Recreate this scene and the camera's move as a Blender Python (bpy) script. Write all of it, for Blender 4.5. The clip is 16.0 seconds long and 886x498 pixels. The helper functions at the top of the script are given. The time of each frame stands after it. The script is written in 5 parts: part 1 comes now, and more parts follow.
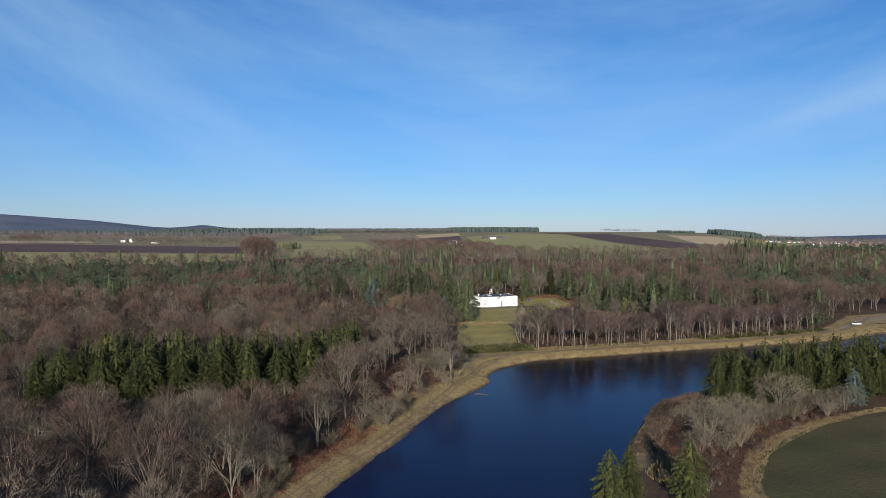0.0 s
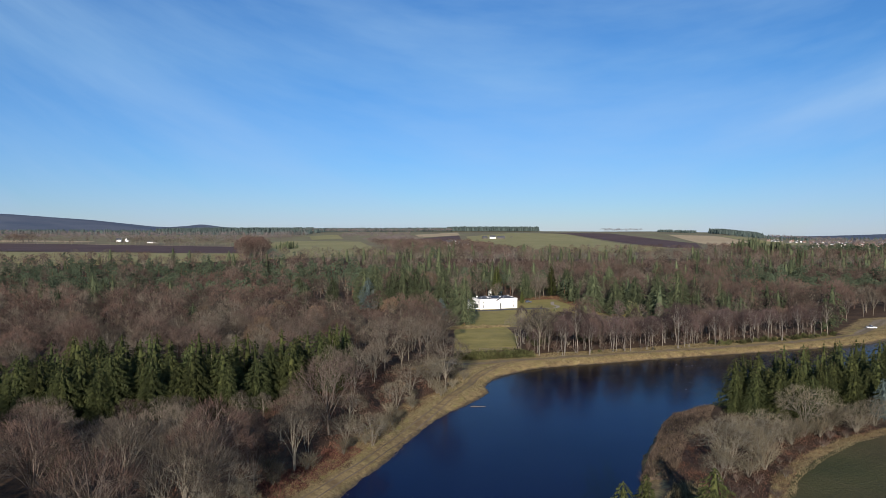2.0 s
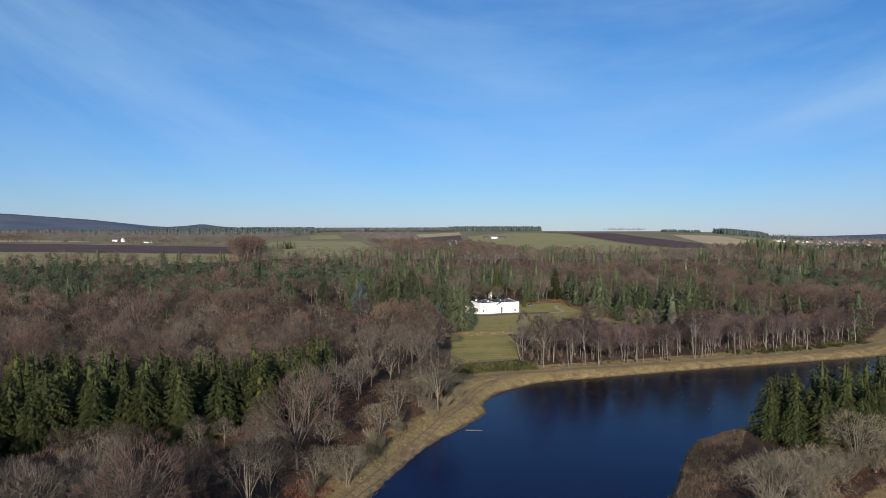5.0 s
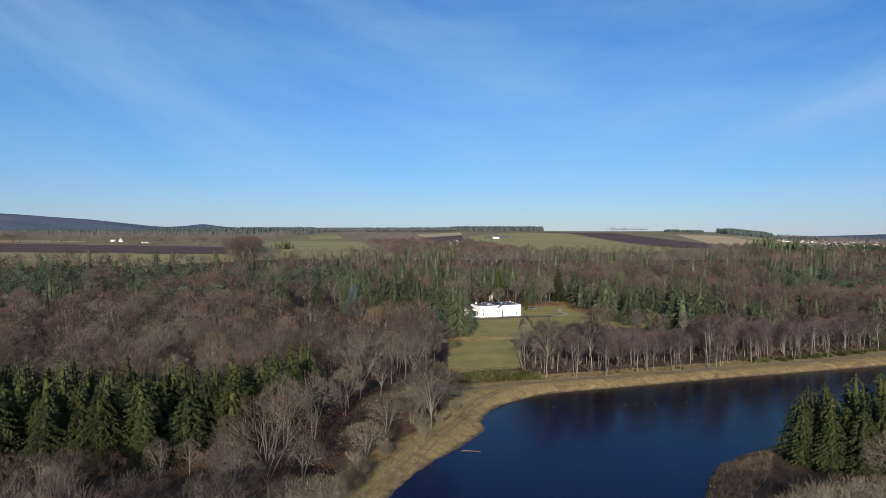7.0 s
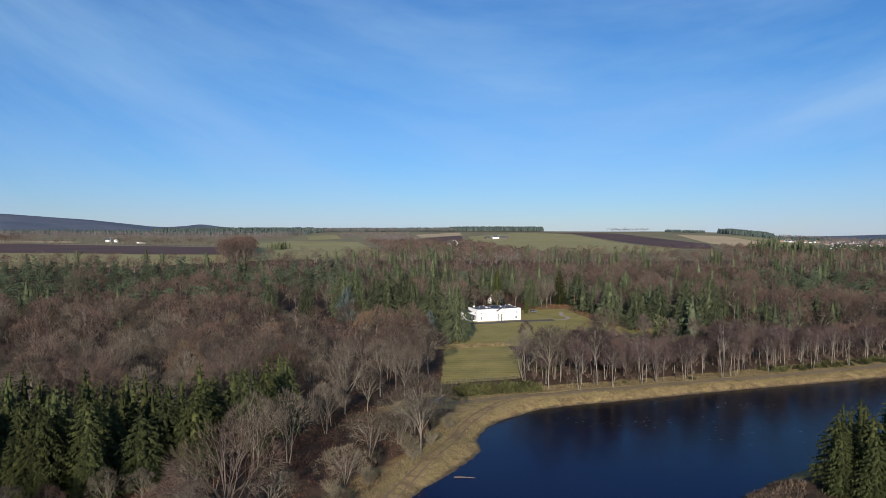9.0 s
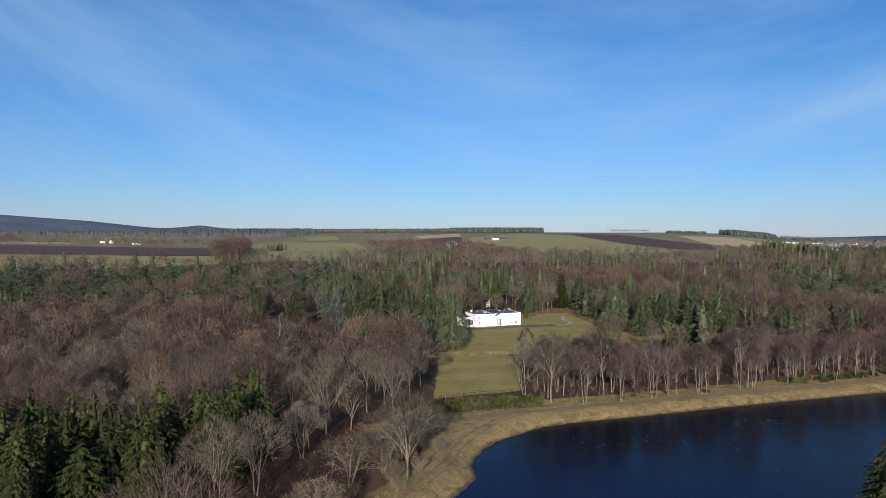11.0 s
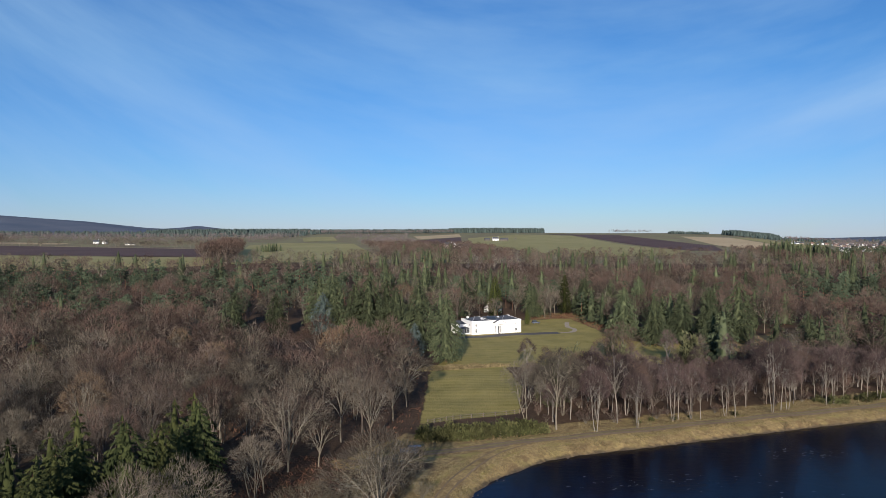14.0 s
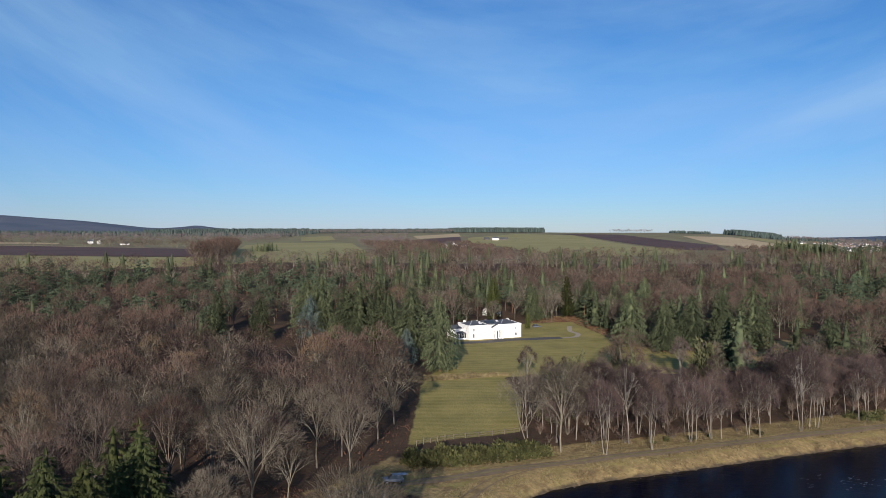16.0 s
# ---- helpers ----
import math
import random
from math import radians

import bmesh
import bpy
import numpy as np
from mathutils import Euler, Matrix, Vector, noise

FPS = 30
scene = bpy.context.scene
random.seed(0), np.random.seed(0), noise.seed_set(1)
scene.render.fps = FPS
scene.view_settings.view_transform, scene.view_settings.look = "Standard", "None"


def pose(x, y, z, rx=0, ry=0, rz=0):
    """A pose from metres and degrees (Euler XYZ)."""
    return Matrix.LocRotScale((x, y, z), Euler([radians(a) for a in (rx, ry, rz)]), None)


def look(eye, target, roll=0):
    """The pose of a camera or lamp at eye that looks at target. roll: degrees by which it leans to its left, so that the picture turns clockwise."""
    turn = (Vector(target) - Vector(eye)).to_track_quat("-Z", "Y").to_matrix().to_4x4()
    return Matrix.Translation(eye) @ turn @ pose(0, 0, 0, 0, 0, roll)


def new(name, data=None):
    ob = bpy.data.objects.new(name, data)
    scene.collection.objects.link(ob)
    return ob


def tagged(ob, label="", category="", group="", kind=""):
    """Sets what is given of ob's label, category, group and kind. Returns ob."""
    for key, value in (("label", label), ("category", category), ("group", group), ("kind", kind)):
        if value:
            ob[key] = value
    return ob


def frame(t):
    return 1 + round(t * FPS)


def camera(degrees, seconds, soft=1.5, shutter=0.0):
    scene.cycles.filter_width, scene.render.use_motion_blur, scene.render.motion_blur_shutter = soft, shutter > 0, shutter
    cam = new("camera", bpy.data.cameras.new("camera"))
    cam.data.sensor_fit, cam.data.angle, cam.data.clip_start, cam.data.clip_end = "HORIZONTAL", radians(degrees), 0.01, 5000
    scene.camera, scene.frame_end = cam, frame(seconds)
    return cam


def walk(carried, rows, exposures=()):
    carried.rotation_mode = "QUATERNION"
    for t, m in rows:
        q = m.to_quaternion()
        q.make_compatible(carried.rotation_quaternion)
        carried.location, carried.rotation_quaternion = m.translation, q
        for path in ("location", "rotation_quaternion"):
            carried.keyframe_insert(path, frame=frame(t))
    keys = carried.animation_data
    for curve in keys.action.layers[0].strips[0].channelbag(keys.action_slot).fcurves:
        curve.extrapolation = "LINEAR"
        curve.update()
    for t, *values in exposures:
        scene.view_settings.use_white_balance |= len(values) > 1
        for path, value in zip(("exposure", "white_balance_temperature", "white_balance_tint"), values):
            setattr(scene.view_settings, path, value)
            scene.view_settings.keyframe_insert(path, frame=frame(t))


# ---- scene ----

# ---------------------------------------------------------------- camera
PATH = [
    (0, 0.00, 0.00, 55.00, 0.012, -1.480),
    (0.5, 0.48, 4.30, 54.99, 0.019, -1.487),
    (1, 0.97, 8.63, 54.98, 0.026, -1.495),
    (1.5, 1.45, 12.98, 54.96, 0.023, -1.512),
    (2, 1.94, 17.35, 54.94, 0.011, -1.522),
    (2.5, 2.43, 21.75, 54.92, 0.007, -1.531),
    (3, 2.92, 26.18, 54.89, 0.024, -1.535),
    (3.5, 3.42, 30.63, 54.87, 0.056, -1.540),
    (4, 3.91, 35.10, 54.84, 0.080, -1.540),
    (6.5, 6.42, 57.84, 54.65, 0.321, -1.530),
    (7, 6.92, 62.47, 54.60, 0.334, -1.536),
    (7.5, 7.43, 67.11, 54.55, 0.351, -1.536),
    (8, 7.94, 71.79, 54.50, 0.350, -1.534),
    (8.5, 8.45, 76.48, 54.44, 0.338, -1.518),
    (9, 8.97, 81.20, 54.39, 0.328, -1.512),
    (11.5, 11.57, 105.18, 54.06, 0.327, -1.405),
    (12, 12.09, 110.05, 53.98, 0.341, -1.397),
    (12.5, 12.62, 114.95, 53.91, 0.362, -1.384),
    (13, 13.15, 119.87, 53.83, 0.362, -1.379),
    (13.5, 13.68, 124.81, 53.74, 0.364, -1.372),
    (14, 14.21, 129.78, 53.66, 0.370, -1.368),
    (14.5, 14.75, 134.78, 53.57, 0.374, -1.369),
    (15, 15.28, 139.80, 53.48, 0.372, -1.379),
    (15.5, 15.82, 144.84, 53.39, 0.374, -1.388),
    (16, 16.36, 149.91, 53.29, 0.379, -1.398),
]
cam = camera(65.0, 16.0, soft=0.4)
walk(cam, [(t, pose(x, y, z, 90 + pitch, 0, yaw) @ pose(0, 0, 0, 0, 0, 0.12)) for t, x, y, z, yaw, pitch in PATH])

# ---------------------------------------------------------------- sky, sun and exposure
SUN_AZIMUTH, SUN_HEIGHT = 6.0, 15.5      # the way the shadows fall, from +y towards +x; degrees over the horizon
world = bpy.data.worlds.new("sky")
scene.world = world
world.use_nodes = True
wn, wl = world.node_tree.nodes, world.node_tree.links
wn.clear()
sky = wn.new("ShaderNodeTexSky")
sky.sky_type, sky.sun_disc = "NISHITA", False
sky.sun_elevation, sky.sun_rotation = radians(SUN_HEIGHT), radians(180 + SUN_AZIMUTH)
sky.altitude, sky.air_density, sky.dust_density, sky.ozone_density = 60, 1.0, 0.0, 6.0
coords = wn.new("ShaderNodeTexCoord")
aim = wn.new("ShaderNodeSeparateXYZ")
wl.new(coords.outputs["Generated"], aim.inputs["Vector"])


def reckon(op, a, b=0.0):
    m = wn.new("ShaderNodeMath")
    m.operation = op
    for k, v in enumerate((a, b)):
        if isinstance(v, (int, float)):
            m.inputs[k].default_value = v
        else:
            wl.new(v, m.inputs[k])
    return m.outputs[0]


# high cloud drawn out in long shallow bows over the land
depth_y = reckon("MAXIMUM", reckon("ABSOLUTE", aim.outputs["Y"]), 0.2)
east, above = reckon("DIVIDE", aim.outputs["X"], depth_y), reckon("DIVIDE", aim.outputs["Z"], depth_y)
bow = reckon("SUBTRACT", east, 0.16)
bow = reckon("SUBTRACT", above, reckon("MULTIPLY", reckon("MULTIPLY", bow, bow), 0.42))
turn = wn.new("ShaderNodeCombineXYZ")
wl.new(reckon("MULTIPLY", east, 1.15), turn.inputs["X"])
wl.new(reckon("MULTIPLY", bow, 4.6), turn.inputs["Y"])
wisp = wn.new("ShaderNodeTexNoise")
wisp.inputs["Scale"].default_value, wisp.inputs["Detail"].default_value, wisp.inputs["Roughness"].default_value = 1.5, 6, 0.55
ramp = wn.new("ShaderNodeMapRange")
ramp.inputs["From Min"].default_value, ramp.inputs["From Max"].default_value = 0.37, 0.78
ramp.inputs["To Min"].default_value, ramp.inputs["To Max"].default_value = 0.0, 0.5
cirrus = wn.new("ShaderNodeMix")
cirrus.data_type = "RGBA"
cirrus.inputs["B"].default_value = (5.2, 6.2, 7.4, 1)
back = wn.new("ShaderNodeBackground")
back.inputs["Strength"].default_value = 0.085
out = wn.new("ShaderNodeOutputWorld")
wl.new(turn.outputs["Vector"], wisp.inputs["Vector"])
wl.new(wisp.outputs["Fac"], ramp.inputs["Value"])
off_line = reckon("SUBTRACT", above, reckon("ADD", reckon("MULTIPLY", east, 0.372), -0.025))
streak = reckon("DIVIDE", off_line, reckon("MAXIMUM", reckon("MULTIPLY", east, 0.045), 0.008))
streak = reckon("DIVIDE", 1.0, reckon("ADD", 1.0, reckon("POWER", reckon("ABSOLUTE", streak), 2.4)))
streak = reckon("MULTIPLY", streak, reckon("MINIMUM", reckon("MAXIMUM", reckon("MULTIPLY", reckon("SUBTRACT", east, 0.2), 2.6), 0.0), 1.0))
streak = reckon("MULTIPLY", streak, reckon("MULTIPLY", wisp.outputs["Fac"], 0.32))
wl.new(reckon("ADD", ramp.outputs["Result"], streak), cirrus.inputs["Factor"])
wl.new(sky.outputs["Color"], cirrus.inputs["A"])
clear = wn.new("ShaderNodeMix")
clear.data_type, clear.blend_type = "RGBA", "MULTIPLY"
clear.inputs["Factor"].default_value = 1.0
split = wn.new("ShaderNodeSeparateXYZ")
low_air = wn.new("ShaderNodeMapRange")
low_air.inputs["From Min"].default_value, low_air.inputs["From Max"].default_value = 0.0, 0.22
tone = wn.new("ShaderNodeMix")
tone.data_type = "RGBA"
tone.inputs["A"].default_value, tone.inputs["B"].default_value = (0.745, 0.80, 1.02, 1), (0.69, 0.895, 1.035, 1)
wl.new(coords.outputs["Generated"], split.inputs["Vector"])
wl.new(split.outputs["Z"], low_air.inputs["Value"])
wl.new(low_air.outputs["Result"], tone.inputs["Factor"])
wl.new(tone.outputs["Result"], clear.inputs["B"])
wl.new(cirrus.outputs["Result"], clear.inputs["A"])
wl.new(clear.outputs["Result"], back.inputs["Color"])
wl.new(back.outputs["Background"], out.inputs["Surface"])

sun = new("sun", bpy.data.lights.new("sun", "SUN"))
sun.data.energy, sun.data.angle, sun.data.color = 5.0, radians(0.5), (1.0, 0.905, 0.80)
sun.matrix_world = look((0, 0, 300), (math.sin(radians(SUN_AZIMUTH)) * 100, math.cos(radians(SUN_AZIMUTH)) * 100, 300 - 100 * math.tan(radians(SUN_HEIGHT))))
scene.view_settings.exposure = 0.42


# ---------------------------------------------------------------- materials
def material(name, rough=0.9, metal=0.0, spec=0.2):
    m = bpy.data.materials.new(name)
    m.use_nodes = True
    b = m.node_tree.nodes["Principled BSDF"]
    b.inputs["Roughness"].default_value, b.inputs["Metallic"].default_value = rough, metal
    b.inputs["Specular IOR Level"].default_value = spec
    return m, m.node_tree.nodes, m.node_tree.links, b


def noise_node(n, l, scale, detail=4, vector=None, rough=0.6):
    t = n.new("ShaderNodeTexNoise")
    t.inputs["Scale"].default_value, t.inputs["Detail"].default_value, t.inputs["Roughness"].default_value = scale, detail, rough
    if vector is None:
        g = n.new("ShaderNodeNewGeometry")
        vector = g.outputs["Position"]
    l.new(vector, t.inputs["Vector"])
    return t.outputs["Fac"]


def span(n, l, value, a, b, to_a=0.0, to_b=1.0):
    r = n.new("ShaderNodeMapRange")
    for key, v in (("From Min", a), ("From Max", b), ("To Min", to_a), ("To Max", to_b)):
        r.inputs[key].default_value = v
    l.new(value, r.inputs["Value"])
    return r.outputs["Result"]


def blend(n, l, fac, a, b):
    m = n.new("ShaderNodeMix")
    m.data_type = "RGBA"
    for key, v in (("Factor", fac), ("A", a), ("B", b)):
        if isinstance(v, (int, float)):
            m.inputs[key].default_value = v
        elif isinstance(v, tuple):
            m.inputs[key].default_value = (*v, 1)
        else:
            l.new(v, m.inputs[key])
    return m.outputs["Result"]


def calc(n, l, op, a, b=0.0):
    m = n.new("ShaderNodeMath")
    m.operation = op
    for k, v in enumerate((a, b)):
        if isinstance(v, (int, float)):
            m.inputs[k].default_value = v
        else:
            l.new(v, m.inputs[k])
    return m.outputs[0]


def bumped(n, l, b, height, strength, distance=0.1):
    k = n.new("ShaderNodeBump")
    k.inputs["Strength"].default_value, k.inputs["Distance"].default_value = strength, distance
    l.new(height, k.inputs["Height"])
    l.new(k.outputs["Normal"], b.inputs["Normal"])


def plant_material(name, dark, light, other, scale=0.35, rough=0.95, low=0.45, high=1.35):
    """Leaves, needles or twigs: two tones within a plant, and a third towards which single plants lean."""
    m, n, l, b = material(name, rough, spec=0.1)
    info = n.new("ShaderNodeObjectInfo")
    tint = n.new("ShaderNodeAttribute")
    tint.attribute_name = "tint"
    each = calc(n, l, "FRACT", calc(n, l, "ADD", info.outputs["Random"], tint.outputs["Fac"]))
    geo = n.new("ShaderNodeNewGeometry")
    mix = calc(n, l, "ADD", calc(n, l, "MULTIPLY", geo.outputs["Random Per Island"], 0.4), calc(n, l, "MULTIPLY", span(n, l, noise_node(n, l, scale, 3), 0.3, 0.7), 0.6))
    c = blend(n, l, mix, dark, light)
    c = blend(n, l, span(n, l, each, 0.35, 1.0, 0.0, 0.75), c, other)
    tone = n.new("ShaderNodeHueSaturation")
    l.new(c, tone.inputs["Color"])
    l.new(span(n, l, calc(n, l, "FRACT", calc(n, l, "MULTIPLY", each, 7.3)), 0.0, 1.0, low, high), tone.inputs["Value"])
    l.new(tone.outputs["Color"], b.inputs["Base Color"])
    return m


def plain_material(name, a, b_col, scale=2.0, rough=0.85, bump=0.0, metal=0.0, spec=0.3):
    """One surface with grain and stains in two tones."""
    m, n, l, b = material(name, rough, metal, spec)
    fine, broad = noise_node(n, l, scale, 6), noise_node(n, l, scale * 0.13, 3)
    f = calc(n, l, "ADD", calc(n, l, "MULTIPLY", fine, 0.6), calc(n, l, "MULTIPLY", broad, 0.4))
    l.new(blend(n, l, span(n, l, f, 0.3, 0.7), a, b_col), b.inputs["Base Color"])
    if bump:
        bumped(n, l, b, fine, bump)
    return m


TWIG_GREY = plant_material("grey_twigs", (0.030, 0.025, 0.021), (0.168, 0.142, 0.108), (0.090, 0.070, 0.056))
TWIG_BROWN = plant_material("brown_twigs", (0.028, 0.020, 0.017), (0.152, 0.107, 0.087), (0.112, 0.070, 0.055))
TWIG_BIRCH = plant_material("purple_birch_twigs", (0.042, 0.031, 0.030), (0.128, 0.092, 0.084), (0.095, 0.064, 0.058))
TWIG_OCHRE = plant_material("ochre_twigs", (0.085, 0.06, 0.040), (0.20, 0.145, 0.095), (0.16, 0.105, 0.066))
TWIG_WILLOW = plant_material("pale_willow_twigs", (0.065, 0.056, 0.040), (0.20, 0.172, 0.118), (0.145, 0.12, 0.08))
NEEDLE = plant_material("spruce_needles", (0.010, 0.016, 0.007), (0.082, 0.088, 0.030), (0.048, 0.060, 0.024), low=0.6, high=1.15)
NEEDLE_BLUE = plant_material("blue_spruce_needles", (0.04, 0.058, 0.054), (0.135, 0.168, 0.155), (0.10, 0.128, 0.118), low=0.8, high=1.1)
NEEDLE_PINE = plant_material("pine_needles", (0.016, 0.026, 0.018), (0.108, 0.134, 0.082), (0.078, 0.100, 0.063), low=0.65, high=1.2)
NEEDLE_FIR = plant_material("fir_needles", (0.014, 0.021, 0.013), (0.125, 0.142, 0.074), (0.088, 0.106, 0.058), low=0.6, high=1.2)
NEEDLE_GOLD = plant_material("golden_cypress_foliage", (0.026, 0.034, 0.012), (0.08, 0.088, 0.026), (0.052, 0.062, 0.018))
GORSE = plant_material("gorse_foliage", (0.03, 0.035, 0.014), (0.088, 0.09, 0.036), (0.085, 0.08, 0.035))
DRY_GRASS = plant_material("dry_grass_blades", (0.085, 0.066, 0.036), (0.315, 0.245, 0.138), (0.18, 0.155, 0.075))
BRACKEN = plant_material("dead_bracken", (0.045, 0.024, 0.016), (0.17, 0.082, 0.052), (0.12, 0.066, 0.044))
RUSSET = plant_material("russet_bracken", (0.055, 0.022, 0.016), (0.19, 0.082, 0.058), (0.13, 0.056, 0.042))
IVY = plant_material("ivy_leaves", (0.04, 0.045, 0.022), (0.16, 0.16, 0.085), (0.12, 0.12, 0.065), low=0.8, high=1.1)
BARK = plain_material("grey_bark", (0.085, 0.073, 0.055), (0.26, 0.226, 0.172), 0.8)
BARK_BROWN = plain_material("brown_bark", (0.06, 0.047, 0.038), (0.19, 0.15, 0.12), 0.8)
BARK_PALE = plain_material("pale_birch_bark", (0.10, 0.084, 0.070), (0.30, 0.27, 0.23), 1.2)
BARK_RED = plain_material("pine_bark", (0.105, 0.056, 0.034), (0.225, 0.128, 0.075), 1.5)


def ground_material():
    m, n, l, b = material("ground_cover", 0.95, spec=0.1)
    def mask(name, soft, scale):
        a = n.new("ShaderNodeAttribute")
        a.attribute_name = name
        ragged = calc(n, l, "ADD", a.outputs["Fac"], calc(n, l, "MULTIPLY", calc(n, l, "SUBTRACT", noise_node(n, l, scale, 5), 0.5), 0.9))
        return span(n, l, ragged, 0.5 - soft, 0.5 + soft)
    fine, mid, broad = noise_node(n, l, 1.1, 6), noise_node(n, l, 0.12, 5), noise_node(n, l, 0.018, 3)
    c = blend(n, l, span(n, l, mid, 0.3, 0.7), (0.036, 0.024, 0.017), (0.098, 0.06, 0.04))
    c = blend(n, l, span(n, l, fine, 0.35, 0.8, 0, 0.5), c, (0.14, 0.098, 0.064))
    heath = blend(n, l, span(n, l, broad, 0.35, 0.65), (0.19, 0.150, 0.10), (0.22, 0.21, 0.11))
    c = blend(n, l, mask("open_land", 0.2, 0.01), c, heath)
    # far hills: blue distance haze mixed into the ground colour
    hazy_hill = blend(n, l, span(n, l, noise_node(n, l, 0.004, 5), 0.35, 0.65), (0.080, 0.100, 0.140), (0.125, 0.138, 0.172))
    c = blend(n, l, mask("hill_haze", 0.2, 0.004), c, hazy_hill)
    tan = blend(n, l, span(n, l, fine, 0.3, 0.7), (0.18, 0.128, 0.062), (0.38, 0.278, 0.130))
    tan = blend(n, l, span(n, l, mid, 0.5, 0.75, 0, 0.55), tan, (0.20, 0.19, 0.06))
    tan = blend(n, l, span(n, l, noise_node(n, l, 0.3, 5), 0.48, 0.62, 0, 0.75), tan, (0.15, 0.098, 0.055))
    c = blend(n, l, mask("bank_grass", 0.15, 0.35), c, tan)
    green = blend(n, l, span(n, l, mid, 0.3, 0.7), (0.19, 0.165, 0.05), (0.30, 0.245, 0.086))
    green = blend(n, l, span(n, l, fine, 0.4, 0.8, 0, 0.35), green, (0.32, 0.26, 0.12))
    wave = n.new("ShaderNodeTexWave")
    wave.inputs["Scale"].default_value, wave.inputs["Distortion"].default_value, wave.inputs["Detail"].default_value = 0.085, 1.6, 3
    wave.bands_direction = "Y"
    g = n.new("ShaderNodeNewGeometry")
    l.new(g.outputs["Position"], wave.inputs["Vector"])
    green = blend(n, l, span(n, l, wave.outputs["Fac"], 0.3, 0.9, 0, 0.28), green, (0.36, 0.29, 0.125))
    c = blend(n, l, mask("lawn", 0.1, 0.3), c, green)
    crop = blend(n, l, span(n, l, broad, 0.35, 0.65), (0.082, 0.066, 0.034), (0.066, 0.067, 0.028))
    crop = blend(n, l, span(n, l, fine, 0.4, 0.8, 0, 0.3), crop, (0.085, 0.075, 0.036))
    lines = n.new("ShaderNodeTexWave")
    lines.inputs["Scale"].default_value, lines.inputs["Distortion"].default_value, lines.inputs["Detail Scale"].default_value = 0.045, 3.0, 0.05
    tilt = n.new("ShaderNodeMapping")
    tilt.inputs["Rotation"].default_value[2] = radians(-32)
    l.new(g.outputs["Position"], tilt.inputs["Vector"])
    l.new(tilt.outputs["Vector"], lines.inputs["Vector"])
    crop = blend(n, l, span(n, l, lines.outputs["Fac"], 0.94, 1.0, 0, 0.16), crop, (0.12, 0.095, 0.06))
    c = blend(n, l, mask("crop", 0.06, 0.3), c, crop)
    dirt = blend(n, l, span(n, l, fine, 0.3, 0.7), (0.20, 0.155, 0.105), (0.31, 0.245, 0.17))
    c = blend(n, l, mask("track", 0.18, 0.5), c, dirt)
    mud = blend(n, l, span(n, l, fine, 0.3, 0.7), (0.06, 0.045, 0.03), (0.13, 0.10, 0.065))
    c = blend(n, l, mask("mud", 0.2, 0.8), c, mud)
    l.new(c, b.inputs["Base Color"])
    bumped(n, l, b, fine, 0.6, 0.4)
    return m


def water_material():
    """Peaty river water: reflected sky put into its colour, a blue pool below, darker shallows with a running surface
    above.
    """
    m, n, l, b = material("river_water", 0.15, spec=0.13)
    b.inputs["IOR"].default_value = 1.33
    g = n.new("ShaderNodeNewGeometry")
    place = n.new("ShaderNodeSeparateXYZ")
    l.new(g.outputs["Position"], place.inputs["Vector"])
    up_river = calc(n, l, "ADD", place.outputs["Y"], calc(n, l, "MULTIPLY", place.outputs["X"], 0.35))
    ragged = calc(n, l, "ADD", up_river, calc(n, l, "MULTIPLY", calc(n, l, "SUBTRACT", noise_node(n, l, 0.035, 4), 0.5), 60.0))
    shallow = span(n, l, ragged, 255, 292)
    depth = noise_node(n, l, 0.02, 3)
    # blue of the mirrored sky and its darker rippled tone, set as base colour
    mirrored_blue = blend(n, l, span(n, l, depth, 0.35, 0.65), (0.0003, 0.0019, 0.027), (0.0004, 0.0025, 0.034))
    bed = blend(n, l, span(n, l, noise_node(n, l, 0.3, 5), 0.35, 0.65), (0.0004, 0.0007, 0.0045), (0.0008, 0.0012, 0.0075))
    l.new(blend(n, l, shallow, mirrored_blue, bed), b.inputs["Base Color"])
    map_ = n.new("ShaderNodeMapping")
    map_.inputs["Scale"].default_value = (0.9, 1.6, 1.0)
    l.new(g.outputs["Position"], map_.inputs["Vector"])
    small, large = noise_node(n, l, 1.1, 5, map_.outputs["Vector"]), noise_node(n, l, 0.05, 2)
    calm = calc(n, l, "ADD", span(n, l, large, 0.35, 0.7, 0.1, 0.7), calc(n, l, "MULTIPLY", shallow, 0.3))
    chop = calc(n, l, "MULTIPLY", noise_node(n, l, 0.4, 3, map_.outputs["Vector"]), calc(n, l, "MULTIPLY", shallow, 1.2))
    bumped(n, l, b, calc(n, l, "ADD", calc(n, l, "MULTIPLY", small, calm), chop), 0.22, 0.24)
    return m


GROUND, WATER = ground_material(), water_material()


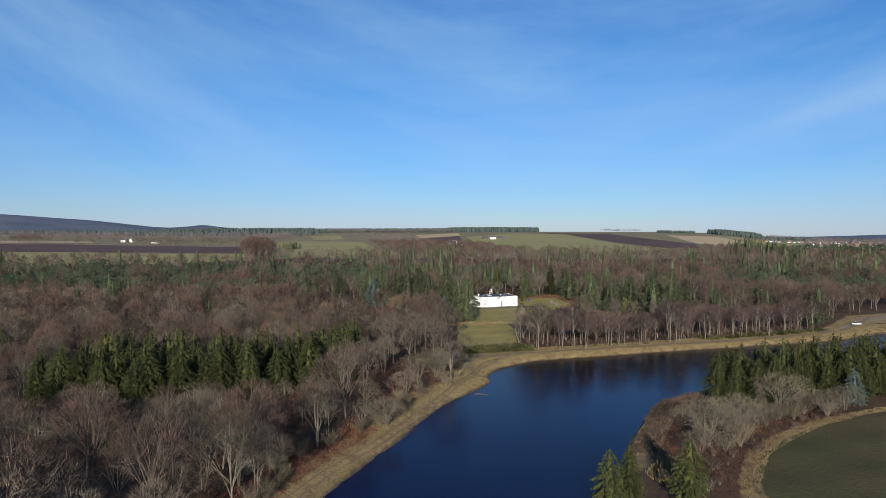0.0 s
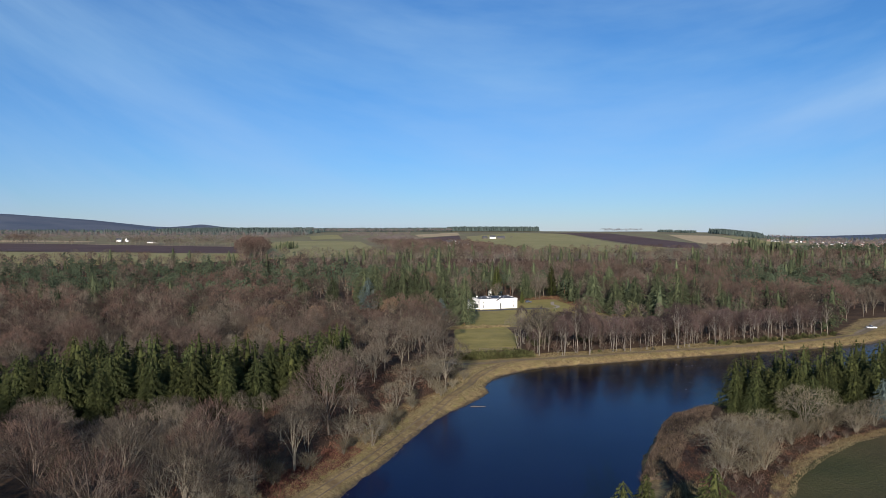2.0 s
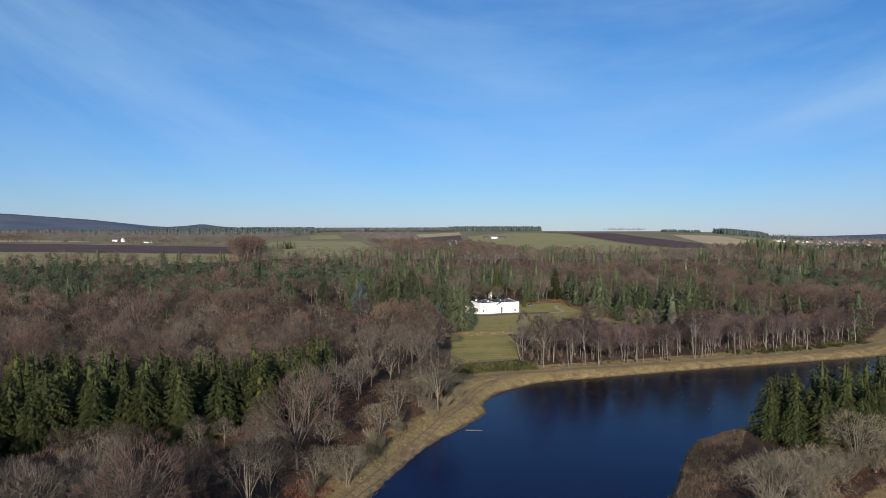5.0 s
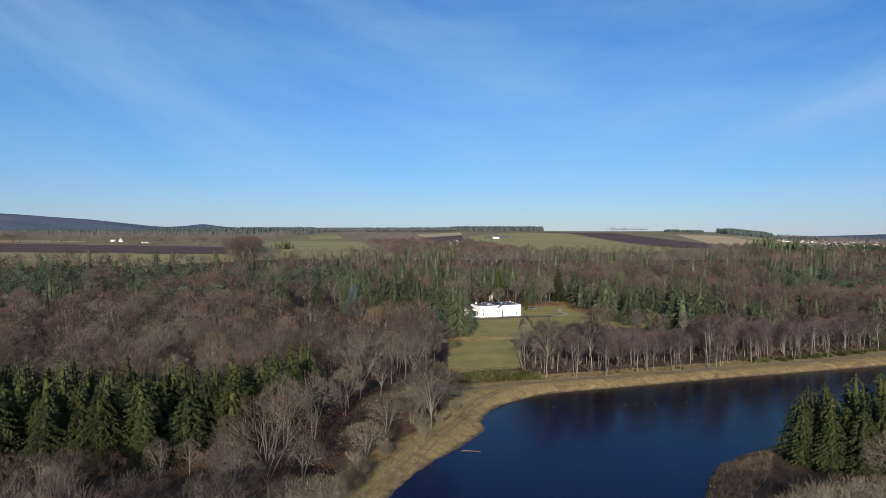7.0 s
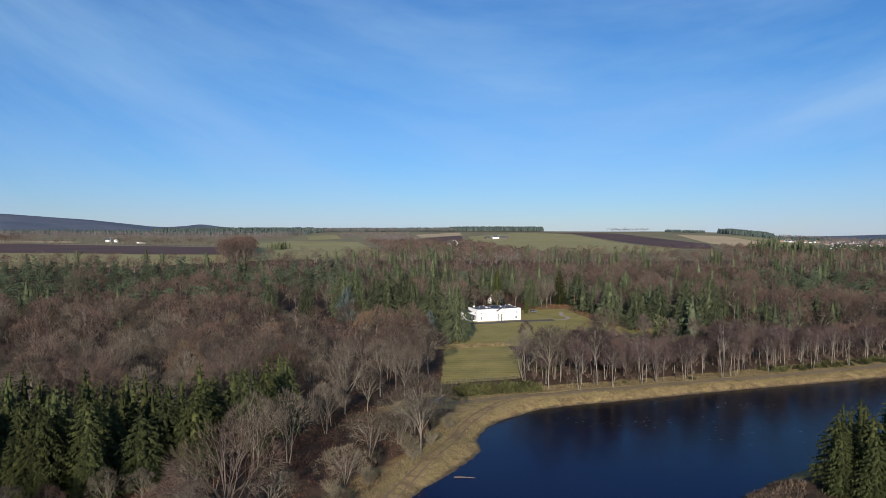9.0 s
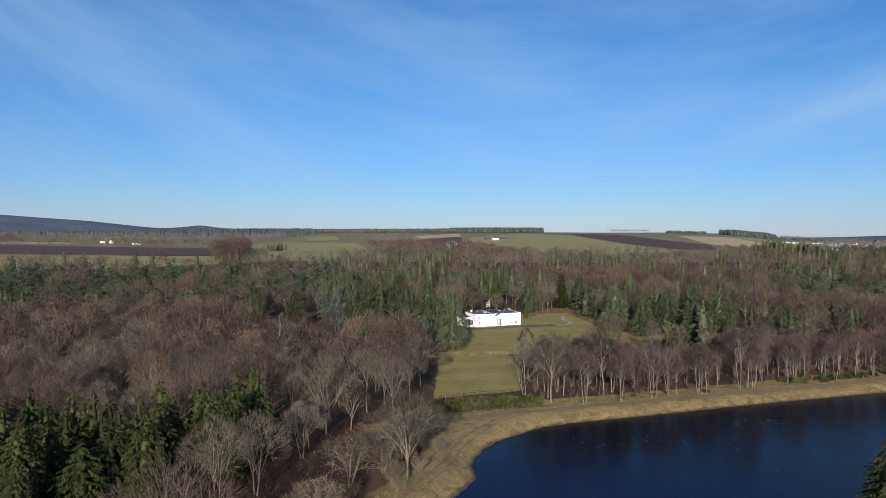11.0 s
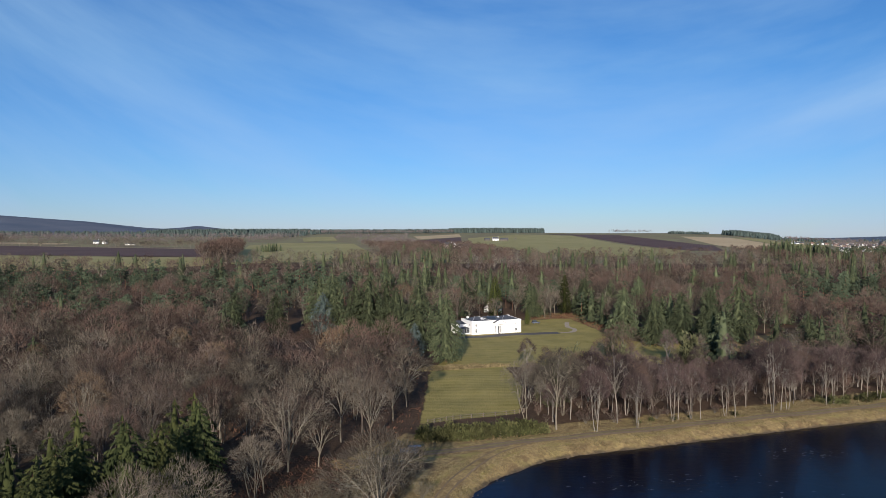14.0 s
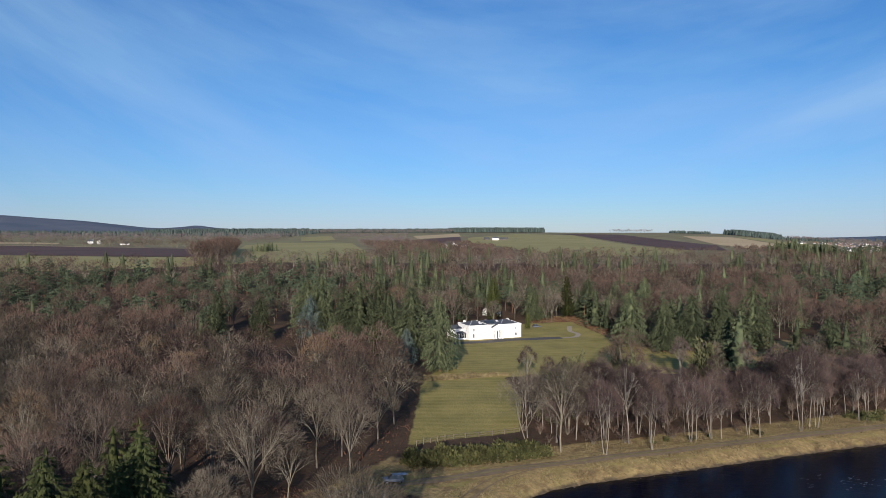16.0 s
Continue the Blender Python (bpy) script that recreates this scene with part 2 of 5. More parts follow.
def field_material(name, a, b_col, rows=0.0, turn_deg=0.0):
    m, n, l, b = material(name, 0.95, spec=0.1)
    fine, mid, broad = noise_node(n, l, 0.6, 5), noise_node(n, l, 0.03, 4), noise_node(n, l, 0.006, 3)
    f = calc(n, l, "ADD", calc(n, l, "MULTIPLY", mid, 0.5), calc(n, l, "MULTIPLY", broad, 0.5))
    c = blend(n, l, span(n, l, f, 0.35, 0.65), a, b_col)
    c = blend(n, l, span(n, l, fine, 0.5, 0.8, 0, 0.3), c, tuple(0.7 * v for v in a))
    if rows:
        g = n.new("ShaderNodeNewGeometry")
        k = n.new("ShaderNodeMapping")
        k.inputs["Rotation"].default_value[2] = radians(turn_deg)
        w = n.new("ShaderNodeTexWave")
        w.inputs["Scale"].default_value, w.inputs["Distortion"].default_value = rows, 0.6
        l.new(g.outputs["Position"], k.inputs["Vector"])
        l.new(k.outputs["Vector"], w.inputs["Vector"])
        c = blend(n, l, span(n, l, w.outputs["Fac"], 0.4, 1.0, 0, 0.35), c, tuple(0.72 * v for v in a))
    l.new(c, b.inputs["Base Color"])
    return m


PLOUGH = field_material("ploughed_earth", (0.088, 0.056, 0.054), (0.13, 0.086, 0.078), 0.05, 20)
PASTURE = field_material("green_pasture", (0.255, 0.232, 0.1), (0.35, 0.305, 0.145), 0.012, 70)
STUBBLE = field_material("straw_stubble", (0.44, 0.33, 0.2), (0.54, 0.42, 0.26), 0.03, 40)
WHITE_WALL = plain_material("white_render", (0.74, 0.73, 0.70), (0.84, 0.83, 0.81), 1.0, 0.8)
SLATE = plain_material("grey_slate", (0.042, 0.044, 0.05), (0.095, 0.098, 0.108), 1.4, 0.55, 0.2)
GRAVEL = plain_material("dark_gravel", (0.055, 0.05, 0.05), (0.11, 0.10, 0.095), 3.0, 0.95)
TIMBER = plain_material("weathered_timber", (0.085, 0.065, 0.048), (0.18, 0.145, 0.11), 4.0, 0.85)
STONE = plain_material("river_stone", (0.06, 0.052, 0.045), (0.17, 0.15, 0.13), 3.0, 0.85, 0.3)
SANDSTONE = plain_material("pinkish_sandstone", (0.24, 0.185, 0.15), (0.36, 0.29, 0.24), 2.0)
ROOF_TILE = plain_material("brown_roof_tile", (0.15, 0.085, 0.065), (0.24, 0.15, 0.115), 1.5)
GLASS = material("window_glass", 0.05, spec=0.6)[0]
GLASS.node_tree.nodes["Principled BSDF"].inputs["Base Color"].default_value = (0.03, 0.035, 0.04, 1)
# distant woods: paler, bluer twigs and needles, with distance haze in the colour
HAZY_BARE = plant_material("hazy_bare_wood", (0.10, 0.084, 0.084), (0.20, 0.168, 0.165), (0.165, 0.132, 0.132), 0.02, low=0.7, high=1.2)
HAZY_FIR = plant_material("hazy_conifer_wood", (0.034, 0.050, 0.050), (0.080, 0.104, 0.094), (0.066, 0.086, 0.076), 0.02, low=0.75, high=1.15)
FOAM = plain_material("river_foam", (0.2, 0.21, 0.23), (0.42, 0.44, 0.47), 3.0, 0.6)
FRAME = plain_material("white_paint", (0.70, 0.70, 0.68), (0.80, 0.80, 0.79), 3.0, 0.5)


REED = plant_material("brown_reed_stems", (0.05, 0.037, 0.028), (0.205, 0.15, 0.108), (0.12, 0.085, 0.06))
TRACK_EARTH = plain_material("rutted_earth", (0.125, 0.088, 0.058), (0.25, 0.185, 0.122), 0.9, 0.95, 0.3)
RUT = plain_material("earthy_rut", (0.10, 0.072, 0.045), (0.26, 0.19, 0.122), 0.35, 0.95, 0.3)
VERGE = plain_material("worn_green_verge", (0.115, 0.10, 0.040), (0.25, 0.20, 0.09), 0.7, 0.95, 0.3)
PALE_GRAVEL = plain_material("pale_gravel", (0.26, 0.21, 0.16), (0.40, 0.34, 0.27), 3.0, 0.95)
TYRE = plain_material("tyre_rubber", (0.015, 0.015, 0.015), (0.03, 0.03, 0.03), 5.0, 0.9)
STEEL = plain_material("wheel_steel", (0.35, 0.35, 0.36), (0.5, 0.5, 0.5), 5.0, 0.35, 0.0, 0.9)
BLUE_PAINT = plain_material("silver_blue_paint", (0.13, 0.15, 0.19), (0.17, 0.19, 0.23), 2.0, 0.25, 0.0, 0.3, 0.5)
WHITE_PAINT = plain_material("white_car_paint", (0.72, 0.72, 0.72), (0.80, 0.80, 0.80), 2.0, 0.3, 0.0, 0.0, 0.5)
RED_LENS = plain_material("red_lens", (0.25, 0.01, 0.01), (0.35, 0.02, 0.02), 4.0, 0.2, 0.0, 0.0, 0.5)


# ---------------------------------------------------------------- building blocks
def mesh(name, verts, faces, mat, tint=None):
    """A mesh from arrays; faces all with the same number of corners, or a list of lists."""
    d = bpy.data.meshes.new(name)
    if isinstance(faces, np.ndarray):
        k = faces.shape[1]
        d.vertices.add(len(verts)), d.loops.add(faces.size), d.polygons.add(len(faces))
        d.vertices.foreach_set("co", np.asarray(verts, np.float32).ravel())
        d.loops.foreach_set("vertex_index", faces.astype(np.int32).ravel())
        d.polygons.foreach_set("loop_start", np.arange(0, faces.size, k, dtype=np.int32))
        d.update(calc_edges=True)
    else:
        d.from_pydata([tuple(v) for v in verts], [], faces)
    d.materials.append(mat)
    if tint is not None:
        a = d.attributes.new("tint", "FLOAT", "POINT")
        a.data.foreach_set("value", np.asarray(tint, np.float32))
    return d


def under(ob, parent):
    ob.parent = parent
    return ob


def part(name, bm, mat, parent, label=""):
    """Links a bmesh as one mesh object under a thing or under a part."""
    d = bpy.data.meshes.new(name)
    bm.to_mesh(d)
    bm.free()
    d.materials.append(mat)
    return tagged(under(new(name, d), parent), label)


def box(bm, x0, y0, z0, x1, y1, z1, bevel=0.0):
    made = bmesh.ops.create_cube(bm, size=1.0)["verts"]
    for v in made:
        v.co = Vector(((x0 + x1) / 2 + v.co.x * (x1 - x0), (y0 + y1) / 2 + v.co.y * (y1 - y0), (z0 + z1) / 2 + v.co.z * (z1 - z0)))
    if bevel:
        edges = list({e for v in made for e in v.link_edges})
        bmesh.ops.bevel(bm, geom=edges, offset=bevel, segments=1, affect="EDGES")
    return bm


def boxed(*sizes, bevel=0.0):
    return box(bmesh.new(), *sizes, bevel=bevel)


# ---------------------------------------------------------------- the lie of the land
def smooth01(v):
    v = np.clip(v, 0.0, 1.0)
    return v * v * (3.0 - 2.0 * v)


def curve_through(points, steps=6):
    """A smooth line through the given points (Catmull-Rom)."""
    p = np.array(points, float)
    p = np.vstack([2 * p[0] - p[1], p, 2 * p[-1] - p[-2]])
    out = []
    for a, b, c, d in zip(p, p[1:], p[2:], p[3:]):
        for s in np.arange(steps) / steps:
            out.append(0.5 * (2 * b + (c - a) * s + (2 * a - 5 * b + 4 * c - d) * s**2 + (3 * b - a - 3 * c + d) * s**3))
    return np.vstack([out, p[-2]])


def line_distance(x, y, line, width=0.0):
    """The distance of points to an open line."""
    best = np.full(np.shape(x), 1e9)
    for (ax, ay), (bx, by) in zip(line, line[1:]):
        ex, ey = bx - ax, by - ay
        s = np.clip(((x - ax) * ex + (y - ay) * ey) / (ex * ex + ey * ey + 1e-12), 0, 1)
        best = np.minimum(best, np.hypot(x - ax - s * ex, y - ay - s * ey))
    return best - width


def area_distance(x, y, poly):
    """The distance of points to the edge of a closed outline, negative inside."""
    poly = np.array(poly, float)
    inside = np.zeros(np.shape(x), bool)
    for (ax, ay), (bx, by) in zip(poly, np.roll(poly, -1, 0)):
        with np.errstate(divide="ignore", invalid="ignore"):
            cross = ((ay > y) != (by > y)) & (x < (bx - ax) * (y - ay) / (by - ay + 1e-12) + ax)
        inside ^= cross
    return np.where(inside, -1, 1) * line_distance(x, y, np.vstack([poly, poly[:1]]))


FAR_BANK = curve_through([(-130, -300), (-75, -40), (-52, 50), (-36, 105), (-24.8, 141.7), (-21.6, 152), (-16.9, 166.6), (-11.6, 181), (-7, 197),
                          (1.1, 220), (10.4, 237), (17, 251.5), (16.7, 261), (21.6, 275), (28.7, 283.5), (41, 293.9), (67, 303.5),
                          (99, 315.5), (130, 326), (173, 340.5), (206, 354), (241, 377), (300, 396), (440, 430), (900, 500)])
NEAR_BANK = curve_through([(900, 440), (440, 380), (300, 345), (200, 297), (140, 268), (105, 248), (84, 234), (76, 227), (68.8, 221), (62, 208),
                           (56, 195), (50, 183), (46.8, 172), (43, 160), (30.5, 141), (22, 105), (16, 70), (10, 20), (-20, -90), (-80, -300)])
RIVER = np.vstack([FAR_BANK, NEAR_BANK])

SKY_U = (-0.9, -0.64, -0.4, -0.2, 0.0, 0.15, 0.3, 0.40, 0.46, 0.55, 0.9)
SKY_H = (38, 38, 42, 47, 51, 53, 52, 46, 30, 20, 16)
HILL_U = (-1.2, -0.64, -0.5, -0.42, -0.385, -0.345, -0.30, -0.1, 0.5, 0.57, 0.64, 0.9)
HILL_H = (142, 145, 114, 78, 62, 92, 66, 44, 18, 28, 38, 30)


def ground_height(x, y):
    """The lie of the land: flat by the river, a rise behind the woods, and a long slope up to the skyline."""
    x, y = np.asarray(x, float), np.asarray(y, float)
    r = np.hypot(x, y)
    low = np.interp(y, (330, 400, 480, 560, 700, 850), (2.0, 3.0, 3.6, 5.0, 11.0, 20.0))
    low = np.where(x > 0.45 * y, 2 + (low - 2) * 0.75, low)
    u = x / np.maximum(y, 50.0)
    top = np.interp(u, SKY_U, SKY_H)
    far = smooth01((r - 1300.0) / 1800.0)
    hill = np.interp(u, HILL_U, HILL_H) - top
    z = low + (top - low) * far + hill * smooth01((r - 3500.0) / 1100.0)
    z = z + np.where(r > 700, 1.6 * np.sin(x / 170.0 + 1.0) * np.sin(y / 230.0), 0.0) * smooth01((r - 700) / 500)
    return z


BANK_TRACK = curve_through([(-60, 60), (-42, 105), (-30.6, 136.5), (-23.7, 157), (-13.9, 182), (-4.1, 212), (5.1, 239.7), (11, 256), (14.5, 270), (24, 290), (34, 299.5)])
MAIN_TRACK = curve_through([(-8, 284), (5.9, 289), (24.6, 296.7), (42.6, 303.4), (70.8, 313), (102.9, 324.3), (132.7, 333.9), (180, 352), (212, 370), (233, 391), (262, 425)])
PADDOCK = [(7, 316), (8, 386), (36, 393), (39, 360), (35, 328)]
LAWN = [(9, 387), (13, 405), (17, 440), (19, 462), (24, 478), (50, 492), (56, 520), (84, 528), (92, 480), (100, 455), (130, 440), (135, 412), (110, 398), (70, 394), (40, 392)]
CROP = [(60, 128), (66, 146), (76, 164), (90, 179), (106, 191), (122, 200), (140, 210), (420, 300), (600, 250), (420, 60), (60, 0), (38, 60), (52, 105)]
CAR_PARK = [(214, 360), (228, 376), (250, 398), (300, 420), (300, 450), (250, 430), (225, 398), (205, 376)]
ROUGH_SLOPE = [(62, 522), (84, 528), (93, 480), (100, 455), (114, 462), (112, 520), (96, 552), (64, 552)]
HOUSE_AT, HOUSE_TURN = (26.2, 468.0), 22.0


def ripple(x, y):
    return 0.55 * np.sin(x * 0.9 + 1.3 * np.sin(y * 0.37)) + 0.45 * np.sin(y * 1.15 + 1.7 * np.sin(x * 0.51))


def land(x, y, river=None):
    """The height of the ground, with the river's bed cut into it."""
    x, y = np.asarray(x, float), np.asarray(y, float)
    if river is None:
        river = area_distance(x, y, RIVER)
    d = river + 0.45 * ripple(x, y)
    shore = np.interp(d, (-6, -0.5, 0.0, 1.6, 4.5, 8), (-1.6, -0.25, 0.02, 1.0, 1.75, 2.0))
    swell = 0.12 * np.sin(x * 0.21 + y * 0.13) + 0.10 * np.sin(y * 0.33 - x * 0.11)
    return ground_height(x, y) - 2.0 + shore + np.where((d > 4) & (y < 700), swell, 0.0)


def build_ground():
    def steps(*pieces):
        return np.unique(np.concatenate([np.arange(a, b, s) for a, b, s in pieces]).round(2))
    xs = steps((-3600, -1200, 150), (-1200, -400, 50), (-400, -132, 12), (-132, 262, 2.0), (262, 480, 12), (480, 1300, 50), (1300, 3601, 150))
    ys = steps((-600, 60, 30), (60, 112, 6), (112, 400, 2.0), (400, 560, 5), (560, 1000, 20), (1000, 2600, 50), (2600, 4900, 100))
    gx, gy = np.meshgrid(xs, ys)
    x, y = gx.ravel(), gy.ravel()
    near = (x > -420) & (x < 950) & (y < 560)
    river = np.full(x.shape, 500.0)
    river[near] = area_distance(x[near], y[near], RIVER)
    z = land(x, y, river)
    nx, ny = len(xs), len(ys)
    i = (np.arange(ny - 1)[:, None] * nx + np.arange(nx - 1)).ravel()
    quads = np.stack([i, i + 1, i + nx + 1, i + nx], 1)
    d = mesh("ground", np.stack([x, y, z], 1), quads, GROUND)

    def fade(distance, width):
        return np.clip(0.5 - distance / width, 0, 1)

    far_side = near & (line_distance(x, y, FAR_BANK) < line_distance(x, y, NEAR_BANK))
    track = np.minimum(line_distance(x, y, BANK_TRACK), line_distance(x, y, MAIN_TRACK))
    grass = np.where(far_side, fade(np.minimum(track - 3.5, np.abs(river - 6) - 7), 5), fade(np.abs(river - 2) - 3, 4))
    crop = area_distance(x, y, CROP)
    grass = np.maximum(grass, fade(np.abs(crop - 1.6) - 1.4, 2.5))
    grass = np.maximum(grass, fade(line_distance(x, y, [(6, 385.5), (20, 390), (38, 395)]) - 3.0, 2))
    grass = np.maximum(grass, fade(area_distance(x, y, [(20, 300), (42, 306), (133, 337), (200, 364), (196, 372), (130, 346), (40, 315), (26, 310)]), 4))
    grass = np.maximum(grass, fade(area_distance(x, y, CAR_PARK), 8))
    grass = np.maximum(grass, fade(area_distance(x, y, ROUGH_SLOPE), 8))
    grass = np.maximum(grass, fade(area_distance(x, y, [(-8, 283), (12, 284), (26, 294), (42, 306), (26, 311), (4, 307), (-6, 292)]), 4))
    grass = np.maximum(grass, fade(area_distance(x, y, [(98, 400), (135, 407), (178, 442), (205, 470), (196, 480), (150, 464), (120, 449)]), 14))
    for name, value in (
        ("bank_grass", grass),
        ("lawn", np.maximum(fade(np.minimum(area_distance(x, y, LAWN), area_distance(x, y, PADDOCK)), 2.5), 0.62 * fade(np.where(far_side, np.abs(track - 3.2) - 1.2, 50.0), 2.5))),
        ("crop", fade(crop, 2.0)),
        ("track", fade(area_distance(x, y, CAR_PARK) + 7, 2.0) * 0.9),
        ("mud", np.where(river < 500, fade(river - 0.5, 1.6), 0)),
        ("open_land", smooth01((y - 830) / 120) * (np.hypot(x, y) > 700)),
        ("hill_haze", smooth01((np.hypot(x, y) - 3250) / 300)),
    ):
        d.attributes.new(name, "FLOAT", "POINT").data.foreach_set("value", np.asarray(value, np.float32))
    d.polygons.foreach_set("use_smooth", np.ones(len(quads), bool))
    tagged(new("ground", d), "brown leaf litter, dry tan grass and far rolling land", "ground", kind="structure")


build_ground()


def build_water():
    xs, ys = np.linspace(-320, 900, 62), np.linspace(-320, 520, 43)
    gx, gy = np.meshgrid(xs, ys)
    i = (np.arange(42)[:, None] * 62 + np.arange(61)).ravel()
    d = mesh("water", np.stack([gx.ravel(), gy.ravel(), 0 * gx.ravel()], 1), np.stack([i, i + 1, i + 63, i + 62], 1), WATER)
    tagged(new("water", d), "dark blue slow river with faint ripples", "river", kind="structure")


build_water()


def build_field(name, outline, mat, label, lift=0.5, cell=40.0):
    """A field laid over the land, cut into cells so that it follows the slope."""
    bm = bmesh.new()
    bm.faces.new([bm.verts.new((x, y, 0)) for x, y in outline])
    (x0, y0), (x1, y1) = np.min(outline, 0), np.max(outline, 0)
    for axis, lo, hi in ((0, x0, x1), (1, y0, y1)):
        for v in np.arange(lo + cell, hi, cell):
            co, no = ((v, 0, 0), (1, 0, 0)) if axis == 0 else ((0, v, 0), (0, 1, 0))
            bmesh.ops.bisect_plane(bm, geom=bm.verts[:] + bm.edges[:] + bm.faces[:], plane_co=co, plane_no=no)
    for v in bm.verts:
        v.co.z = float(ground_height(v.co.x, v.co.y)) + lift
    bmesh.ops.recalc_face_normals(bm, faces=bm.faces)
    d = bpy.data.meshes.new(name)
    bm.to_mesh(d)
    bm.free()
    d.materials.append(mat)
    tagged(new(name, d), label, "field", kind="structure")


for name, outline, mat, label in (
    ("ploughed_field", [(-1600, 1545), (-981, 1540), (-831, 1538), (-584, 1484), (-412, 1422), (-296, 1035), (-400, 1025), (-547, 1060), (-715, 1122), (-1300, 1150)], PLOUGH, "dark brown ploughed field on the plain"),
    ("pasture", [(-1250, 1140), (-693, 1087), (-532, 1040), (-392, 1005), (-284, 1014), (-229, 831), (-312, 791), (-401, 777), (-477, 748), (-900, 760)], PASTURE, "green pasture below the ploughed field"),
    ("pasture", [(-434, 1698), (-401, 1868), (-212, 1811), (-89, 1156), (-53, 1024), (-137, 915), (-209, 845), (-275, 1050)], PASTURE, "wide green pasture beside bare trees"),
    ("pasture", [(75, 2212), (258, 2635), (418, 2386), (424, 1963), (426, 1659), (450, 1401), (348, 1169), (199, 1135), (160, 1347), (124, 1590), (66, 1765)], PASTURE, "green pasture rising to the skyline"),
    ("stubble_field", [(-1700, 1640), (-1000, 1600), (-830, 1640), (-840, 1700), (-1010, 1740), (-1700, 1760)], STUBBLE, "pale grassland beyond the ploughed field"),
    ("stubble_field", [(-1600, 1549), (-981, 1544), (-831, 1542), (-584, 1488), (-412, 1426), (-408, 1432), (-582, 1497), (-830, 1552), (-981, 1554), (-1600, 1560)], STUBBLE, "strip of dry grass along the ploughed field"),
    ("ploughed_field", [(354, 2631), (580, 2415), (624, 1723), (518, 1399), (456, 1401), (444, 1966), (428, 2444)], PLOUGH, "dark brown ploughed field on the slope"),
    ("stubble_field", [(745, 2318), (881, 2279), (835, 1884), (601, 1408), (634, 1723)], STUBBLE, "straw coloured stubble field on the slope"),
    ("ploughed_field", [(-72, 2001), (55, 2340), (50, 1805), (-20, 1696)], PLOUGH, "brown ploughed field above the farm"),
    ("stubble_field", [(-96, 2403), (57, 2723), (59, 2352), (-67, 2110)], STUBBLE, "pale stubble field below the wood"),
    ("pasture", [(-428, 2250), (-353, 2359), (-287, 2029), (-363, 1950)], PASTURE, "small green field among the woods"),
    ("pasture", [(1020, 2388), (964, 1866), (694, 1566), (860, 1900), (890, 2280)], PASTURE, "green field above the town"),
):
    build_field(name, outline, mat, label)


# ---------------------------------------------------------------- trees
def tube(points, radii, sides=4):
    """A bent tapered limb."""
    points = np.asarray(points, float)
    verts, faces = [], []
    for k, (p, r) in enumerate(zip(points, radii)):
        ahead = points[min(k + 1, len(points) - 1)] - points[max(k - 1, 0)]
        ahead = ahead / (np.linalg.norm(ahead) + 1e-9)
        side = np.cross(ahead, (0.31, 0.95, 0.1))
        side /= np.linalg.norm(side) + 1e-9
        other = np.cross(ahead, side)
        for s in range(sides):
            a = 2 * math.pi * s / sides
            verts.append(p + r * (math.cos(a) * side + math.sin(a) * other))
        if k:
            for s in range(sides):
                a, b = (k - 1) * sides + s, (k - 1) * sides + (s + 1) % sides
                faces += [(a, b, b + sides), (a, b + sides, a + sides)]
    return np.array(verts), np.array(faces)


def join(pieces):
    verts, faces, base = [], [], 0
    for v, f in pieces:
        verts.append(v), faces.append(f + base)
        base += len(v)
    return np.vstack(verts), np.vstack(faces)


def slivers(start, way, length, width, rng):
    """Twigs or blades: one thin triangle each."""
    n = len(start)
    side = np.cross(way, rng.normal(size=(n, 3)))
    side /= np.linalg.norm(side, axis=1, keepdims=True) + 1e-9
    w = np.broadcast_to(np.asarray(width, float), (n,))[:, None] * 0.5
    v = np.stack([start - side * w, start + side * w, start + way * np.asarray(length)[:, None]], 1).reshape(-1, 3)
    return v, np.arange(3 * n).reshape(-1, 3)


def unit(v):
    return v / (np.linalg.norm(v, axis=-1, keepdims=True) + 1e-9)


